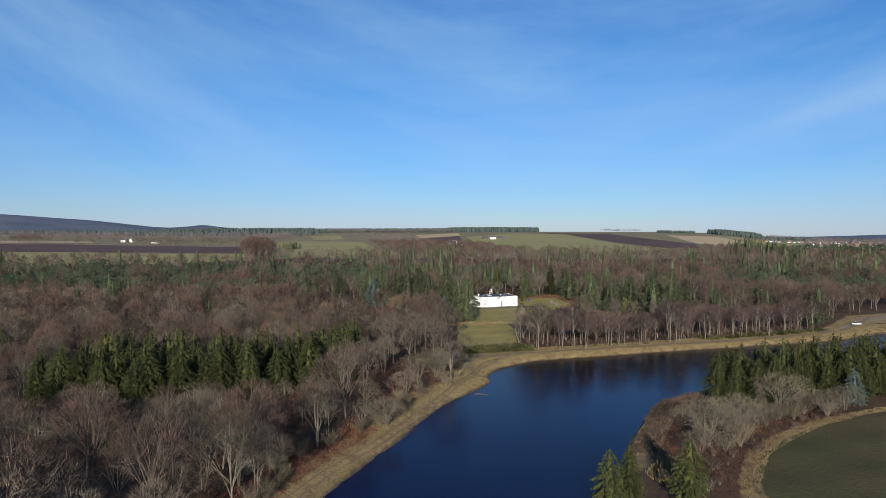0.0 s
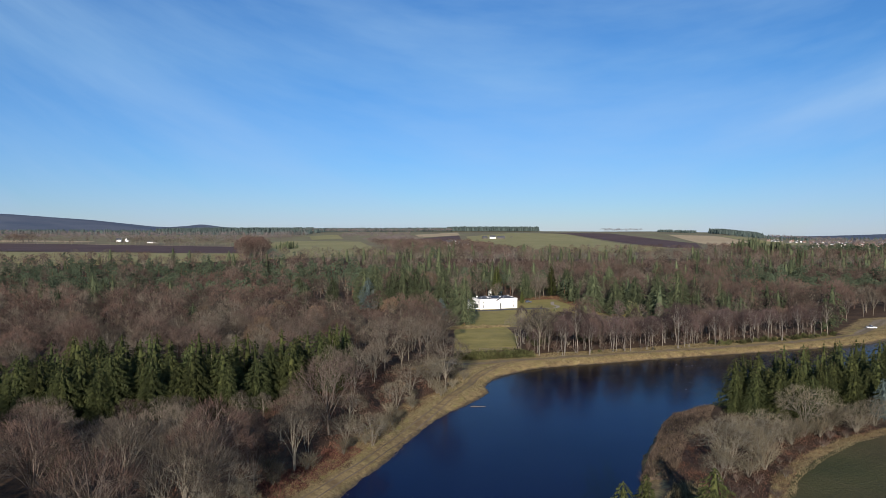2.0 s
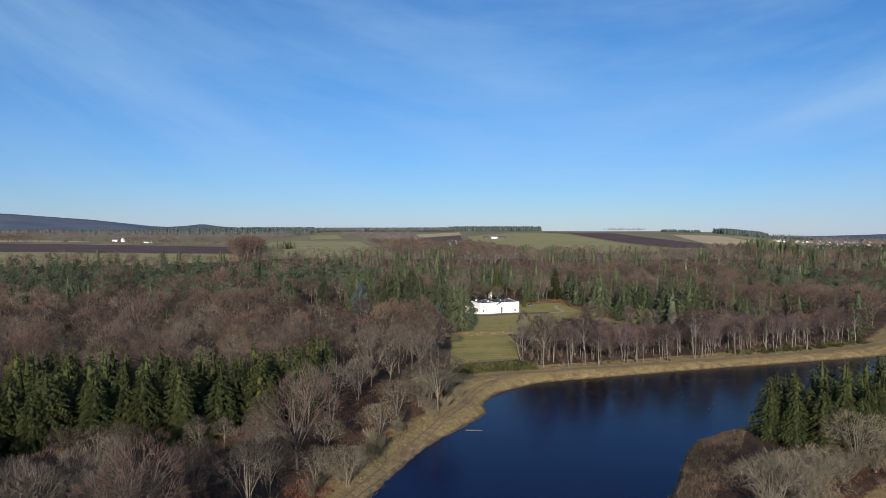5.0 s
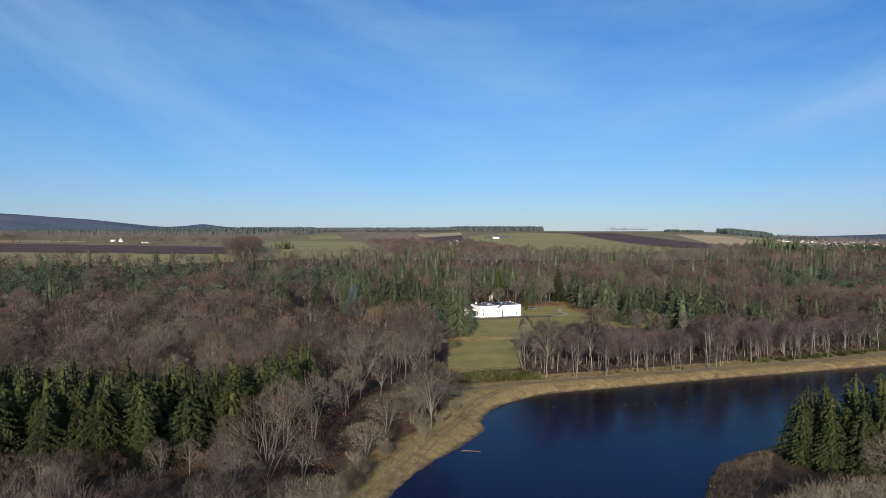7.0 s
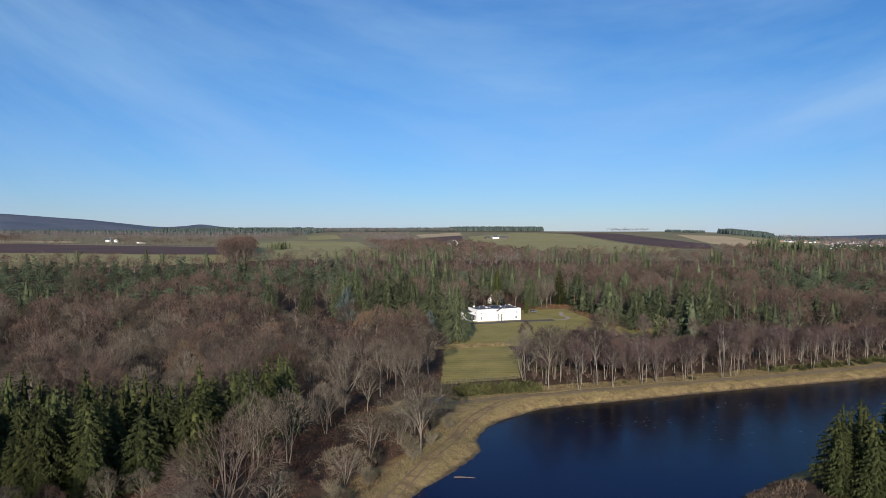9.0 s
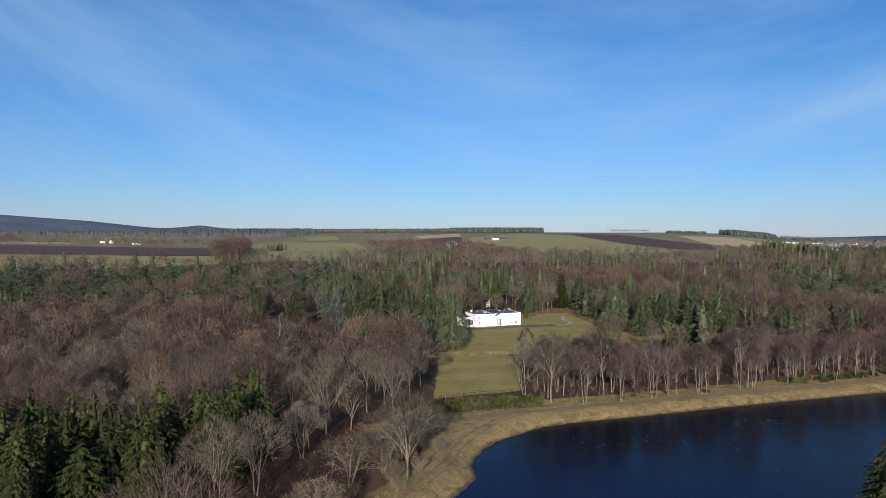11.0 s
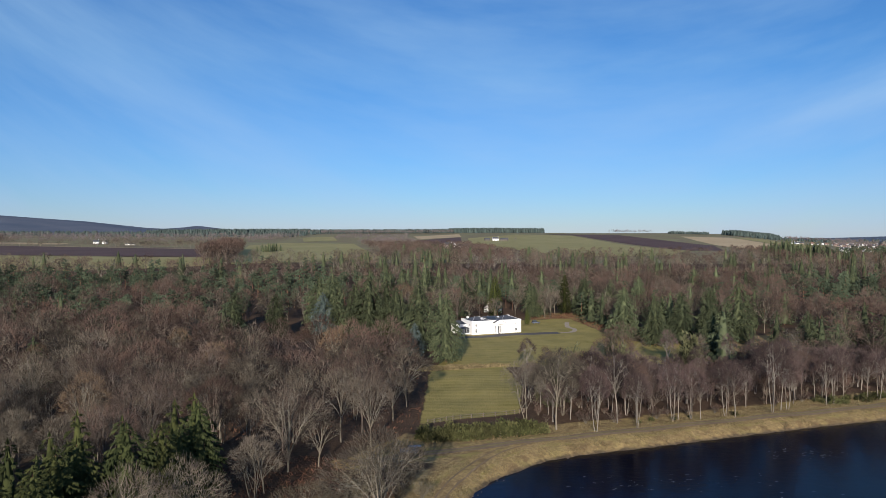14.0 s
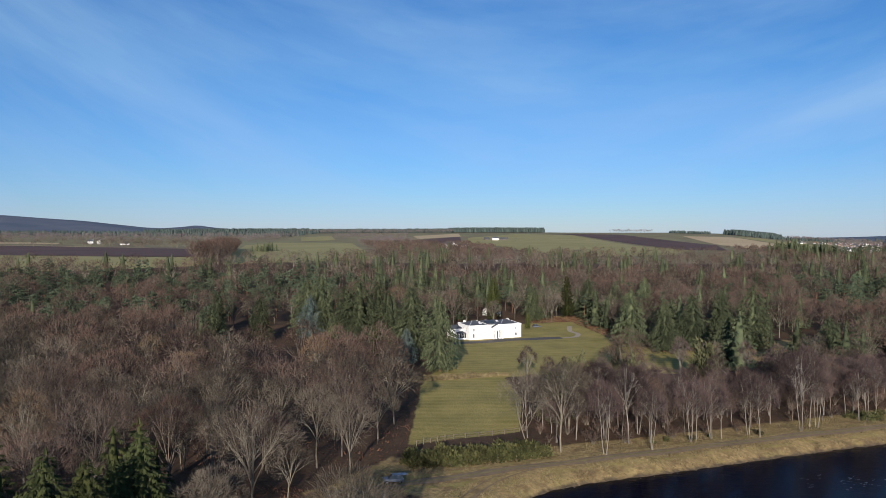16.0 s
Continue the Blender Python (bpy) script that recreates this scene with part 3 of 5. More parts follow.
def bare_tree(seed, h=18.0, spread=6.4, foot=0.16, limbs=9, subs=4, thirds=4, twigs=2100, twig=1.25, thick=0.08, stems=1, girth=0.011, detail=2, lift=0.35, lobe=0.44, bark_twig=0.085, leader=0.7, vase=(0.0, 0.45)):
    """A leafless tree: (trunk, limbs and branches), (twigs of the crown). Every limb carries a lobe of the crown; dark gaps stay between the lobes."""
    rng = np.random.default_rng(seed)
    wood, crown = [], []
    mid, half = h * (0.53 + 0.47 * foot), h * (0.47 - 0.47 * foot)
    centre, size = np.array([0, 0, mid]), np.array([spread, spread, half])
    r0 = girth * h / math.sqrt(stems)
    lines = []
    n = 5 if detail > 1 else 3
    for s in range(stems):
        off = rng.normal(0, 0.15 * spread, 2) if stems > 1 else np.zeros(2)
        z = np.linspace(0, leader * h, n)
        bend = np.cumsum(rng.normal(0, 0.02 * h, (n, 2)), 0) * (z / h)[:, None] + off * (0.25 + 1.5 * (z / h)[:, None])
        line = np.column_stack([bend, z])
        lines.append(line)
        wood.append(tube(line, r0 * np.linspace(1.2, 0.3, n), 5 if detail > 1 else 3))
    starts, ways, lens = [], [], []
    for k in range(limbs):
        line = lines[k % stems]
        z = line[:, 2]
        c = 1 - 1.22 * (k + 0.5) / limbs + rng.uniform(-0.08, 0.08)
        a = 2.39996 * k + seed + rng.uniform(-0.35, 0.35)
        q = math.sqrt(max(0.0, 1 - c * c))
        way = np.array([math.cos(a) * q, math.sin(a) * q, c])
        end = centre + way * size * rng.uniform(0.56, 0.74)
        rl = lobe * spread * rng.uniform(0.75, 1.2)
        zs = np.clip(foot * h + (end[2] - foot * h) * rng.uniform(*vase), 0.6 * foot * h + 0.08 * h, 0.9 * leader * h)
        begin = np.array([np.interp(zs, z, line[:, 0]), np.interp(zs, z, line[:, 1]), zs])
        knee = begin + (end - begin) * (0.42, 0.42, 0.62) + rng.normal(0, 0.03 * h, 3)
        t = np.linspace(0, 1, 5 if detail > 1 else 3)[:, None]
        curve = (1 - t) ** 2 * begin + 2 * t * (1 - t) * knee + t**2 * end
        r = r0 * rng.uniform(0.42, 0.62)
        if detail:
            wood.append(tube(curve, r * np.linspace(1, 0.3, len(t)), 4 if detail > 1 else 3))
        else:
            starts.append(begin), ways.append(unit(end - begin)), lens.append(np.linalg.norm(end - begin))
        pole = unit(way + (0, 0, 0.35))
        for _ in range(subs):
            f = rng.uniform(0.35, 0.95)
            p = (1 - f) ** 2 * begin + 2 * f * (1 - f) * knee + f**2 * end
            d = unit(rng.normal(size=3) + pole * 0.9)
            e = end + d * rl * rng.uniform(0.7, 0.95)
            bow = (p + e) / 2 + rng.normal(0, 0.05 * spread, 3) + (0, 0, 0.04 * h)
            if detail > 1:
                wood.append(tube([p, bow, e], r * np.array([0.5, 0.34, 0.12]), 3))
            else:
                starts.append(p), ways.append(unit(e - p)), lens.append(np.linalg.norm(e - p))
            for _ in range(thirds):
                g = rng.uniform(0.2, 0.95)
                q0 = (1 - g) ** 2 * p + 2 * g * (1 - g) * bow + g * g * e
                d2 = unit(d + rng.normal(0, 0.6, 3))
                e2 = end + d2 * rl * rng.uniform(0.8, 1.1)
                starts.append(q0), ways.append(unit(e2 - q0)), lens.append(min(np.linalg.norm(e2 - q0), 0.5 * spread))
        m = twigs // limbs
        d = unit(rng.normal(size=(m, 3)) + pole * 0.95)
        p = end + d * rl * rng.uniform(0.45, 1.0, (m, 1)) ** 0.7 * (1, 1, 0.9)
        crown.append(slivers(p, unit(d * 0.8 + way * 0.35 + (0, 0, lift) + rng.normal(0, 0.38, (m, 3))), twig * rng.uniform(0.5, 1.35, m), thick, rng))
    if starts:
        wood.append(slivers(np.array(starts), np.array(ways), np.array(lens), bark_twig, rng))
    return join(wood), join(crown)


def conifer(seed, h=20.0, spread=4.0, foot=0.04, tiers=36, per=12, sides=5, size=0.95, droop=0.25, power=1.5, core=0.36, rough=0.2, bulk=0.8):
    """A spruce or fir: tiers of boughs round a straight trunk, each bough a fan of needled sprays."""
    rng = np.random.default_rng(seed)
    trunk = tube([(0, 0, 0), (0, 0, 0.5 * h), (0, 0, 0.96 * h)], np.array([0.017, 0.010, 0.001]) * h, 5 if tiers > 15 else 3)
    up = np.array([0, 0, 1.0])
    lean = rng.uniform(-0.5, 0.5, (3, 2))
    tris = []
    for k in range(tiers):
        s = (k + rng.uniform(0, 0.7)) / tiers
        profile = (1 - s**power) ** bulk * min(1.0, 0.72 + 1.8 * s)
        n = max(3, int(round(per * (0.35 + 0.65 * profile))))
        for q in range(n):
            a = 6.2832 * (q + rng.uniform(-0.3, 0.3)) / n + 1.7 * k
            lump = 1 + rough * (math.sin(2 * a + 5 * s + seed) * 0.6 + math.sin(3 * a - 11 * s + 2 * seed) * 0.6)
            reach = spread * profile * lump * rng.uniform(0.78, 1.15) + 0.018 * h
            z = h * (foot + (0.975 - foot) * s) + rng.uniform(-0.05, 0.05) * h * (1 - 0.7 * s)
            way, across = np.array([math.cos(a), math.sin(a), 0]), np.array([-math.sin(a), math.cos(a), 0])
            fall = droop * rng.uniform(0.5, 1.5)
            root = way * reach * 0.3 + up * (z + 0.12 * reach)
            tip = way * reach + up * (z - fall * reach * 0.5 + 0.06 * reach * rng.uniform(-1, 1))
            w = size * (0.055 * reach + 0.017 * h)
            tris.append((tip - way * w * 1.2 + across * w * 0.4, tip - way * w * 1.2 - across * w * 0.4, tip + way * 0.25 * w))
            for j in range(sides):
                g = 0.3 + 0.7 * (j + rng.uniform(0, 1)) / sides
                p = root + (tip - root) * g
                for sd in (-1, 1):
                    ln = w * rng.uniform(1.3, 2.3) * (1.2 - 0.5 * g)
                    e = p + across * sd * ln * rng.uniform(0.35, 0.85) + way * ln * rng.uniform(0.2, 0.8) - up * ln * rng.uniform(0.1, 0.9)
                    tris.append((p - way * w * 0.4 + up * 0.1 * w, p + way * w * 0.4 - across * sd * 0.2 * w, e))
    for q in range(4):
        a = 1.57 * q + seed
        d = np.array([math.cos(a), math.sin(a), 0]) * 0.016 * h * size
        tris.append((d + up * 0.93 * h, -d * 0.4 + up * 0.93 * h, up * h * 1.0))
    v = np.array(tris).reshape(-1, 3)
    f = np.arange(len(v)).reshape(-1, 3)
    if not core:
        return trunk, (v, f)
    ring = np.array([(math.cos(t), math.sin(t), 0) for t in np.linspace(0, 2 * math.pi, 8)[:7]])
    levels = np.array([0.02, 0.25, 0.5, 0.75, 0.93])
    cv = np.vstack([ring * spread * core * max(0.04, (1 - s**power) ** bulk) * rng.uniform(0.75, 1.15, (7, 1)) + (0, 0, h * (foot + (0.975 - foot) * s)) for s in levels])
    cf = [(7 * k + q, 7 * k + (q + 1) % 7, 7 * k + 7 + (q + 1) % 7) for k in range(4) for q in range(7)] + [(7 * k + q, 7 * k + 7 + (q + 1) % 7, 7 * k + 7 + q) for k in range(4) for q in range(7)]
    return trunk, join([(v, f), (cv, np.array(cf))])


def pine(seed, h=17.0, spread=4.6, clumps=20, leaves=46, size=0.72, limbs=True, low=0.42):
    """A Scots pine: a bare reddish trunk and an uneven crown of needle clumps."""
    rng = np.random.default_rng(seed)
    line = np.column_stack([np.cumsum(rng.normal(0, 0.2, (5, 2)), 0), np.linspace(0, 0.92 * h, 5)])
    wood, crown = [tube(line, 0.017 * h * np.linspace(1, 0.25, 5), 5 if limbs else 3)], []
    for k in range(clumps):
        s = low + (0.96 - low) * (k + rng.uniform(0, 1)) / clumps
        a, r = 2.4 * k + rng.uniform(-0.5, 0.5), spread * (1.04 - s) ** 0.45 * rng.uniform(0.3, 1.0)
        c = np.array([r * math.cos(a), r * math.sin(a), s * h])
        if limbs:
            wood.append(tube([(0, 0, c[2] - 0.8), c], (0.10, 0.03), 3))
        d = unit(rng.normal(size=(leaves, 3)))
        d[:, 2] = np.where(d[:, 2] < -0.25, -d[:, 2], d[:, 2])
        p = c + d * rng.uniform(0.5, 1.0, (leaves, 1)) * np.array([1, 1, 0.55]) * spread * rng.uniform(0.28, 0.42)
        crown.append(slivers(p - d * 0.4 * size, unit(d + rng.normal(0, 0.45, (leaves, 3)) + (0, 0, 0.25)), size * rng.uniform(0.7, 1.4, leaves), size * 0.8, rng))
    return join(wood), join(crown)


def shrub(seed, h=4.0, spread=2.4, twigs=420, thick=0.07):
    rng = np.random.default_rng(seed)
    wood, tips = [], []
    for k in range(9):
        a, s = 2.4 * k, rng.uniform(0.3, 0.9)
        end = np.array([math.cos(a) * spread * s, math.sin(a) * spread * s, h * rng.uniform(0.55, 0.85)])
        wood.append(tube([(0.1 * math.cos(a), 0.1 * math.sin(a), 0), end * (0.4, 0.4, 0.55), end], (0.07, 0.05, 0.015), 3))
        tips.append(end)
    tips = np.array(tips)
    pick = rng.integers(0, 9, twigs)
    start = tips[pick] * rng.uniform(0.35, 1.0, (twigs, 1)) + rng.normal(0, 0.13 * spread, (twigs, 3))
    start[:, 2] = np.abs(start[:, 2])
    way = unit(start * (0.6, 0.6, 0.2) + (0, 0, 0.25 * h) + rng.normal(0, 0.35 * spread, (twigs, 3)))
    return join(wood), slivers(start, way, 0.30 * h * rng.uniform(0.5, 1.3, twigs), thick, rng)


def leafy(seed, h=2.2, spread=1.6, leaves=260, size=0.42):
    """A dense evergreen bush, such as gorse or broom."""
    rng = np.random.default_rng(seed)
    d = unit(rng.normal(size=(leaves, 3)))
    d[:, 2] = np.abs(d[:, 2])
    lump = 0.8 + 0.25 * np.sin(3 * np.arctan2(d[:, 1], d[:, 0]) + seed) + 0.12 * np.sin(7 * d[:, 0] + 5 * d[:, 2])
    p = d * lump[:, None] * rng.uniform(0.6, 1.0, (leaves, 1)) * (spread, spread, h)
    stem = tube([(0, 0, 0), (0.1, 0, 0.5 * h)], (0.08, 0.04), 4)
    return stem, slivers(p, unit(d + (0, 0, 0.5) + rng.normal(0, 0.5, (leaves, 3))), size * rng.uniform(0.7, 1.5, leaves), size * 0.7, rng)


# kind: category, label, trunk material, crown material, built height, near shapes, far shapes
KINDS = {}


def kind(key, name, category, label, bark, crown, height, shapes, coarse, tiny):
    made = []
    for trunk, top in shapes:
        made.append((mesh("trunk", *trunk, bark), mesh("crown", *top, crown)))
    middle = [(mesh("trunk", *trunk, bark), mesh("crown", *top, crown)) for trunk, top in coarse] or made
    KINDS[key] = (name, category, label, bark, crown, height, made, middle, coarse, tiny)


def coarse_bare(seed, spread, thick=0.17, twigs=760, foot=0.12, **more):
    return bare_tree(seed, spread=spread, foot=foot, limbs=8, subs=3, thirds=2, twigs=twigs, twig=1.6, thick=thick, detail=1, girth=0.013, bark_twig=0.2, **more)


def dot_bare(seed):
    """A far crown of a few pixels: a loose dome of short strokes."""
    trunk, crown = bare_tree(seed, spread=6.8, foot=0.08, limbs=7, subs=0, thirds=0, twigs=70, twig=2.6, thick=0.85, detail=0)
    return tube([(0, 0, 0), (0, 0, 12)], (0.3, 0.1), 3), crown


def tiny_bare(seed):
    return bare_tree(seed, spread=7.0, foot=0.1, limbs=8, subs=2, thirds=1, twigs=150, twig=2.2, thick=0.44, detail=0, girth=0.015, bark_twig=0.4)


kind("bare", "bare_tree", "tree", "leafless grey-brown deciduous tree in winter", BARK, TWIG_GREY, 18.0,
     [bare_tree(s, spread=sp, foot=ft, stems=st, limbs=lm) for s, sp, ft, st, lm in ((1, 7.0, 0.14, 1, 10), (2, 6.2, 0.2, 1, 8), (3, 7.6, 0.1, 2, 11), (4, 6.2, 0.1, 3, 9), (8, 6.8, 0.16, 1, 9), (10, 8.2, 0.12, 1, 12))],
     [coarse_bare(11, 6.8), coarse_bare(12, 5.8), coarse_bare(13, 7.8), coarse_bare(27, 7.2)], [tiny_bare(17), tiny_bare(18)])
kind("brown", "bare_tree", "tree", "leafless reddish-brown beech with a domed crown", BARK_BROWN, TWIG_BROWN, 18.0,
     [bare_tree(s, spread=sp, foot=0.14, limbs=lm, twigs=2300, lift=0.45) for s, sp, lm in ((5, 7.0, 10), (6, 8.4, 13), (7, 6.2, 9), (9, 6.8, 10), (26, 9.0, 14))],
     [coarse_bare(14, 7.2), coarse_bare(15, 6.2), coarse_bare(16, 8.4), coarse_bare(28, 9.0)], [tiny_bare(19), tiny_bare(20)])
kind("birch", "birch_tree", "tree", "leafless birch with pale trunk and purple twigs", BARK_PALE, TWIG_BIRCH, 18.0,
     [bare_tree(s, girth=0.0085, spread=4.2, foot=0.14, limbs=11, subs=3, thirds=3, twigs=1900, twig=1.4, thick=0.075, lift=0.55, lobe=0.5, stems=st, bark_twig=0.05, leader=0.9, vase=(0.4, 0.75)) for s, st in ((21, 1), (22, 2), (23, 1), (29, 3))],
     [coarse_bare(24, 4.4, foot=0.22)], [tiny_bare(25)])
kind("larch", "larch_tree", "tree", "bare larch with straw-ochre twigs", BARK, TWIG_OCHRE, 18.0,
     [bare_tree(s, spread=4.8, foot=0.05, limbs=14, subs=3, thirds=3, twigs=1900, twig=1.0, thick=0.075, lift=0.1, lobe=0.42) for s in (31, 32)],
     [coarse_bare(33, 4.8, 0.2, 600, 0.1)], [tiny_bare(34)])
kind("spruce", "spruce_tree", "tree", "dark green spruce with drooping branches", BARK_RED, NEEDLE, 20.0,
     [conifer(s, spread=sp, power=pw) for s, sp, pw in ((41, 4.9, 1.7), (42, 5.4, 1.9), (43, 4.6, 1.6), (44, 5.6, 2.1))],
     [conifer(s, spread=4.8, tiers=15, per=7, sides=3, size=1.5) for s in (45, 46)], [conifer(47, spread=4.8, tiers=8, per=5, sides=0, size=2.2)])
kind("fir", "fir_tree", "tree", "tall broad dark green fir", BARK_RED, NEEDLE_FIR, 20.0,
     [conifer(s, spread=sp, tiers=40, per=14, droop=0.35, power=pw, rough=0.3) for s, sp, pw in ((51, 4.9, 2.3), (52, 5.6, 2.0), (53, 4.6, 2.6), (57, 6.2, 2.0))],
     [conifer(s, spread=5.4, tiers=15, per=7, sides=3, size=1.5, power=1.9, rough=0.3) for s in (54, 55, 58)], [conifer(s, spread=6.4, tiers=10, per=7, sides=1, size=2.0, power=2.2, rough=0.35) for s in (56, 59)])
kind("blue", "blue_spruce_tree", "tree", "silvery blue-green spruce at the woodland edge", BARK_RED, NEEDLE_BLUE, 20.0,
     [conifer(s, spread=5.4, power=1.5) for s in (61, 62)], [conifer(63, spread=5.2, tiers=13, per=6, sides=2, size=1.4)], [])
kind("gold", "cypress_tree", "tree", "narrow yellow-green cypress among bare trees", BARK_RED, NEEDLE_GOLD, 20.0,
     [conifer(s, spread=3.2, droop=-0.6, power=1.7, rough=0.12) for s in (66, 67)], [conifer(68, spread=3.0, tiers=13, per=6, sides=2, size=1.4, droop=-0.3, power=1.9)], [])
kind("pine", "pine_tree", "tree", "Scots pine with a bare trunk and blue-green crown", BARK_RED, NEEDLE_PINE, 17.0,
     [pine(s, spread=sp, low=lo) for s, sp, lo in ((71, 4.6, 0.42), (72, 5.2, 0.5), (73, 4.2, 0.35))], [pine(s, spread=4.9, clumps=14, leaves=24, size=1.0, limbs=False, low=lo) for s, lo in ((74, 0.35), (75, 0.45), (78, 0.4))],
     [pine(s, spread=5.2, clumps=10, leaves=14, size=1.6, limbs=False, low=0.35) for s in (76, 77)])
kind("shrub", "bare_shrub", "shrub", "leafless grey willow scrub", BARK, TWIG_WILLOW, 4.0, [shrub(s) for s in (81, 82, 83)], [shrub(84, twigs=160, thick=0.13)], [])
kind("scrub", "bare_shrub", "shrub", "low brown thorn scrub without leaves", BARK, TWIG_BROWN, 4.0, [shrub(s, spread=2.8, twigs=230, thick=0.09) for s in (85, 86, 87)], [], [])
kind("willow", "willow_tree", "tree", "low domed leafless willow beside the river", BARK, TWIG_WILLOW, 9.0,
     [bare_tree(s, h=9.0, spread=5.2, foot=0.03, limbs=13, subs=4, thirds=4, twigs=2500, twig=0.62, thick=0.05, stems=3, girth=0.016, bark_twig=0.07) for s in (95, 96, 97)], [], [])
kind("gorse", "gorse_bush", "bush", "dense olive-green gorse bush", BARK, GORSE, 2.2, [leafy(s) for s in (91, 92, 93)], [leafy(94, leaves=90, size=0.7)], [])
kind("holly", "ivy_tree", "tree", "rounded grey-green ivy-clad tree at the lawn edge", BARK, IVY, 12.0, [leafy(s, 12.0, 4.4, 2600, 1.0) for s in (98, 99)], [], [])

DOT_BARE = [dot_bare(s) for s in (101, 102)]
DOT_FIR = [conifer(s, spread=6.4, tiers=5, per=5, sides=0, size=2.6, power=2.6, core=0.85) for s in (103, 104)]

woods = {}       # far trees, joined by kind: rows of x, y, z, scale, turn, shape
planted = {k: 0 for k in KINDS}


def plant(key, x, y, h, turn=None, z=None, group="", wide=1.0, inner=False):
    """One tree as a thing of its own, with its trunk and crown."""
    name, category, label, _, _, height, made, middle, _, _ = KINDS[key]
    planted[key] += 1
    turn = random.uniform(0, 6.28) if turn is None else turn
    shapes = middle if inner or group == "woodland trees" and y > 330 else made
    trunk, crown = shapes[planted[key] % len(shapes)]
    base = new(name)
    base.empty_display_size = 0.5
    s = h / height
    base.matrix_basis = Matrix.LocRotScale((x, y, float(land(x, y)) - 0.05 if z is None else z), Euler((0, 0, turn)), (s * wide, s * wide, s))
    tagged(base, label, category, group)
    under(new("trunk", trunk), base), under(new("crown", crown), base)
    return base


def far_tree(key, x, y, h):
    woods.setdefault((key, y > 1700), []).append((x, y, h))


def build_woods():
    for (key, distant), rows in sorted(woods.items()):
        name, category, label, bark, crown, height, _, _, coarse, tiny = KINDS[key]
        evergreen = key in ("fir", "pine", "spruce", "gold", "blue")
        dots = DOT_FIR if evergreen else DOT_BARE
        rows = np.array(rows)
        z = land(rows[:, 0], rows[:, 1], np.full(len(rows), 50.0)) - 0.1
        # beyond 1700 m the crowns take the tones with haze painted in
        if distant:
            crown = HAZY_FIR if evergreen else HAZY_BARE
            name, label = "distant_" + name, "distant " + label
        for which, mat, word in ((0, bark, "trunks"), (1, crown, "crowns")):
            vs, fs, ts, base = [], [], [], 0
            rng = np.random.default_rng(7)
            for k, ((x, y, h), gz) in enumerate(zip(rows, z)):
                shapes = tiny if tiny and y > 640 else coarse
                v, f = (dots if y > 1700 else shapes)[k % 2 if y > 1700 else k % len(shapes)][which]
                a, s = rng.uniform(0, 6.28), h / height
                c, sn = math.cos(a) * s, math.sin(a) * s
                vs.append(np.column_stack([v[:, 0] * c - v[:, 1] * sn + x, v[:, 0] * sn + v[:, 1] * c + y, v[:, 2] * s + gz]))
                fs.append(f + base)
                ts.append(np.full(len(v), rng.uniform(0, 1)))
                base += len(v)
            ob = new(f"woodland_{name}_{word}", mesh(f"woodland_{name}_{word}", np.vstack(vs), np.vstack(fs), mat, np.concatenate(ts)))
            tagged(ob, f"woodland, {word} of {label}", "woodland", kind="stuff")


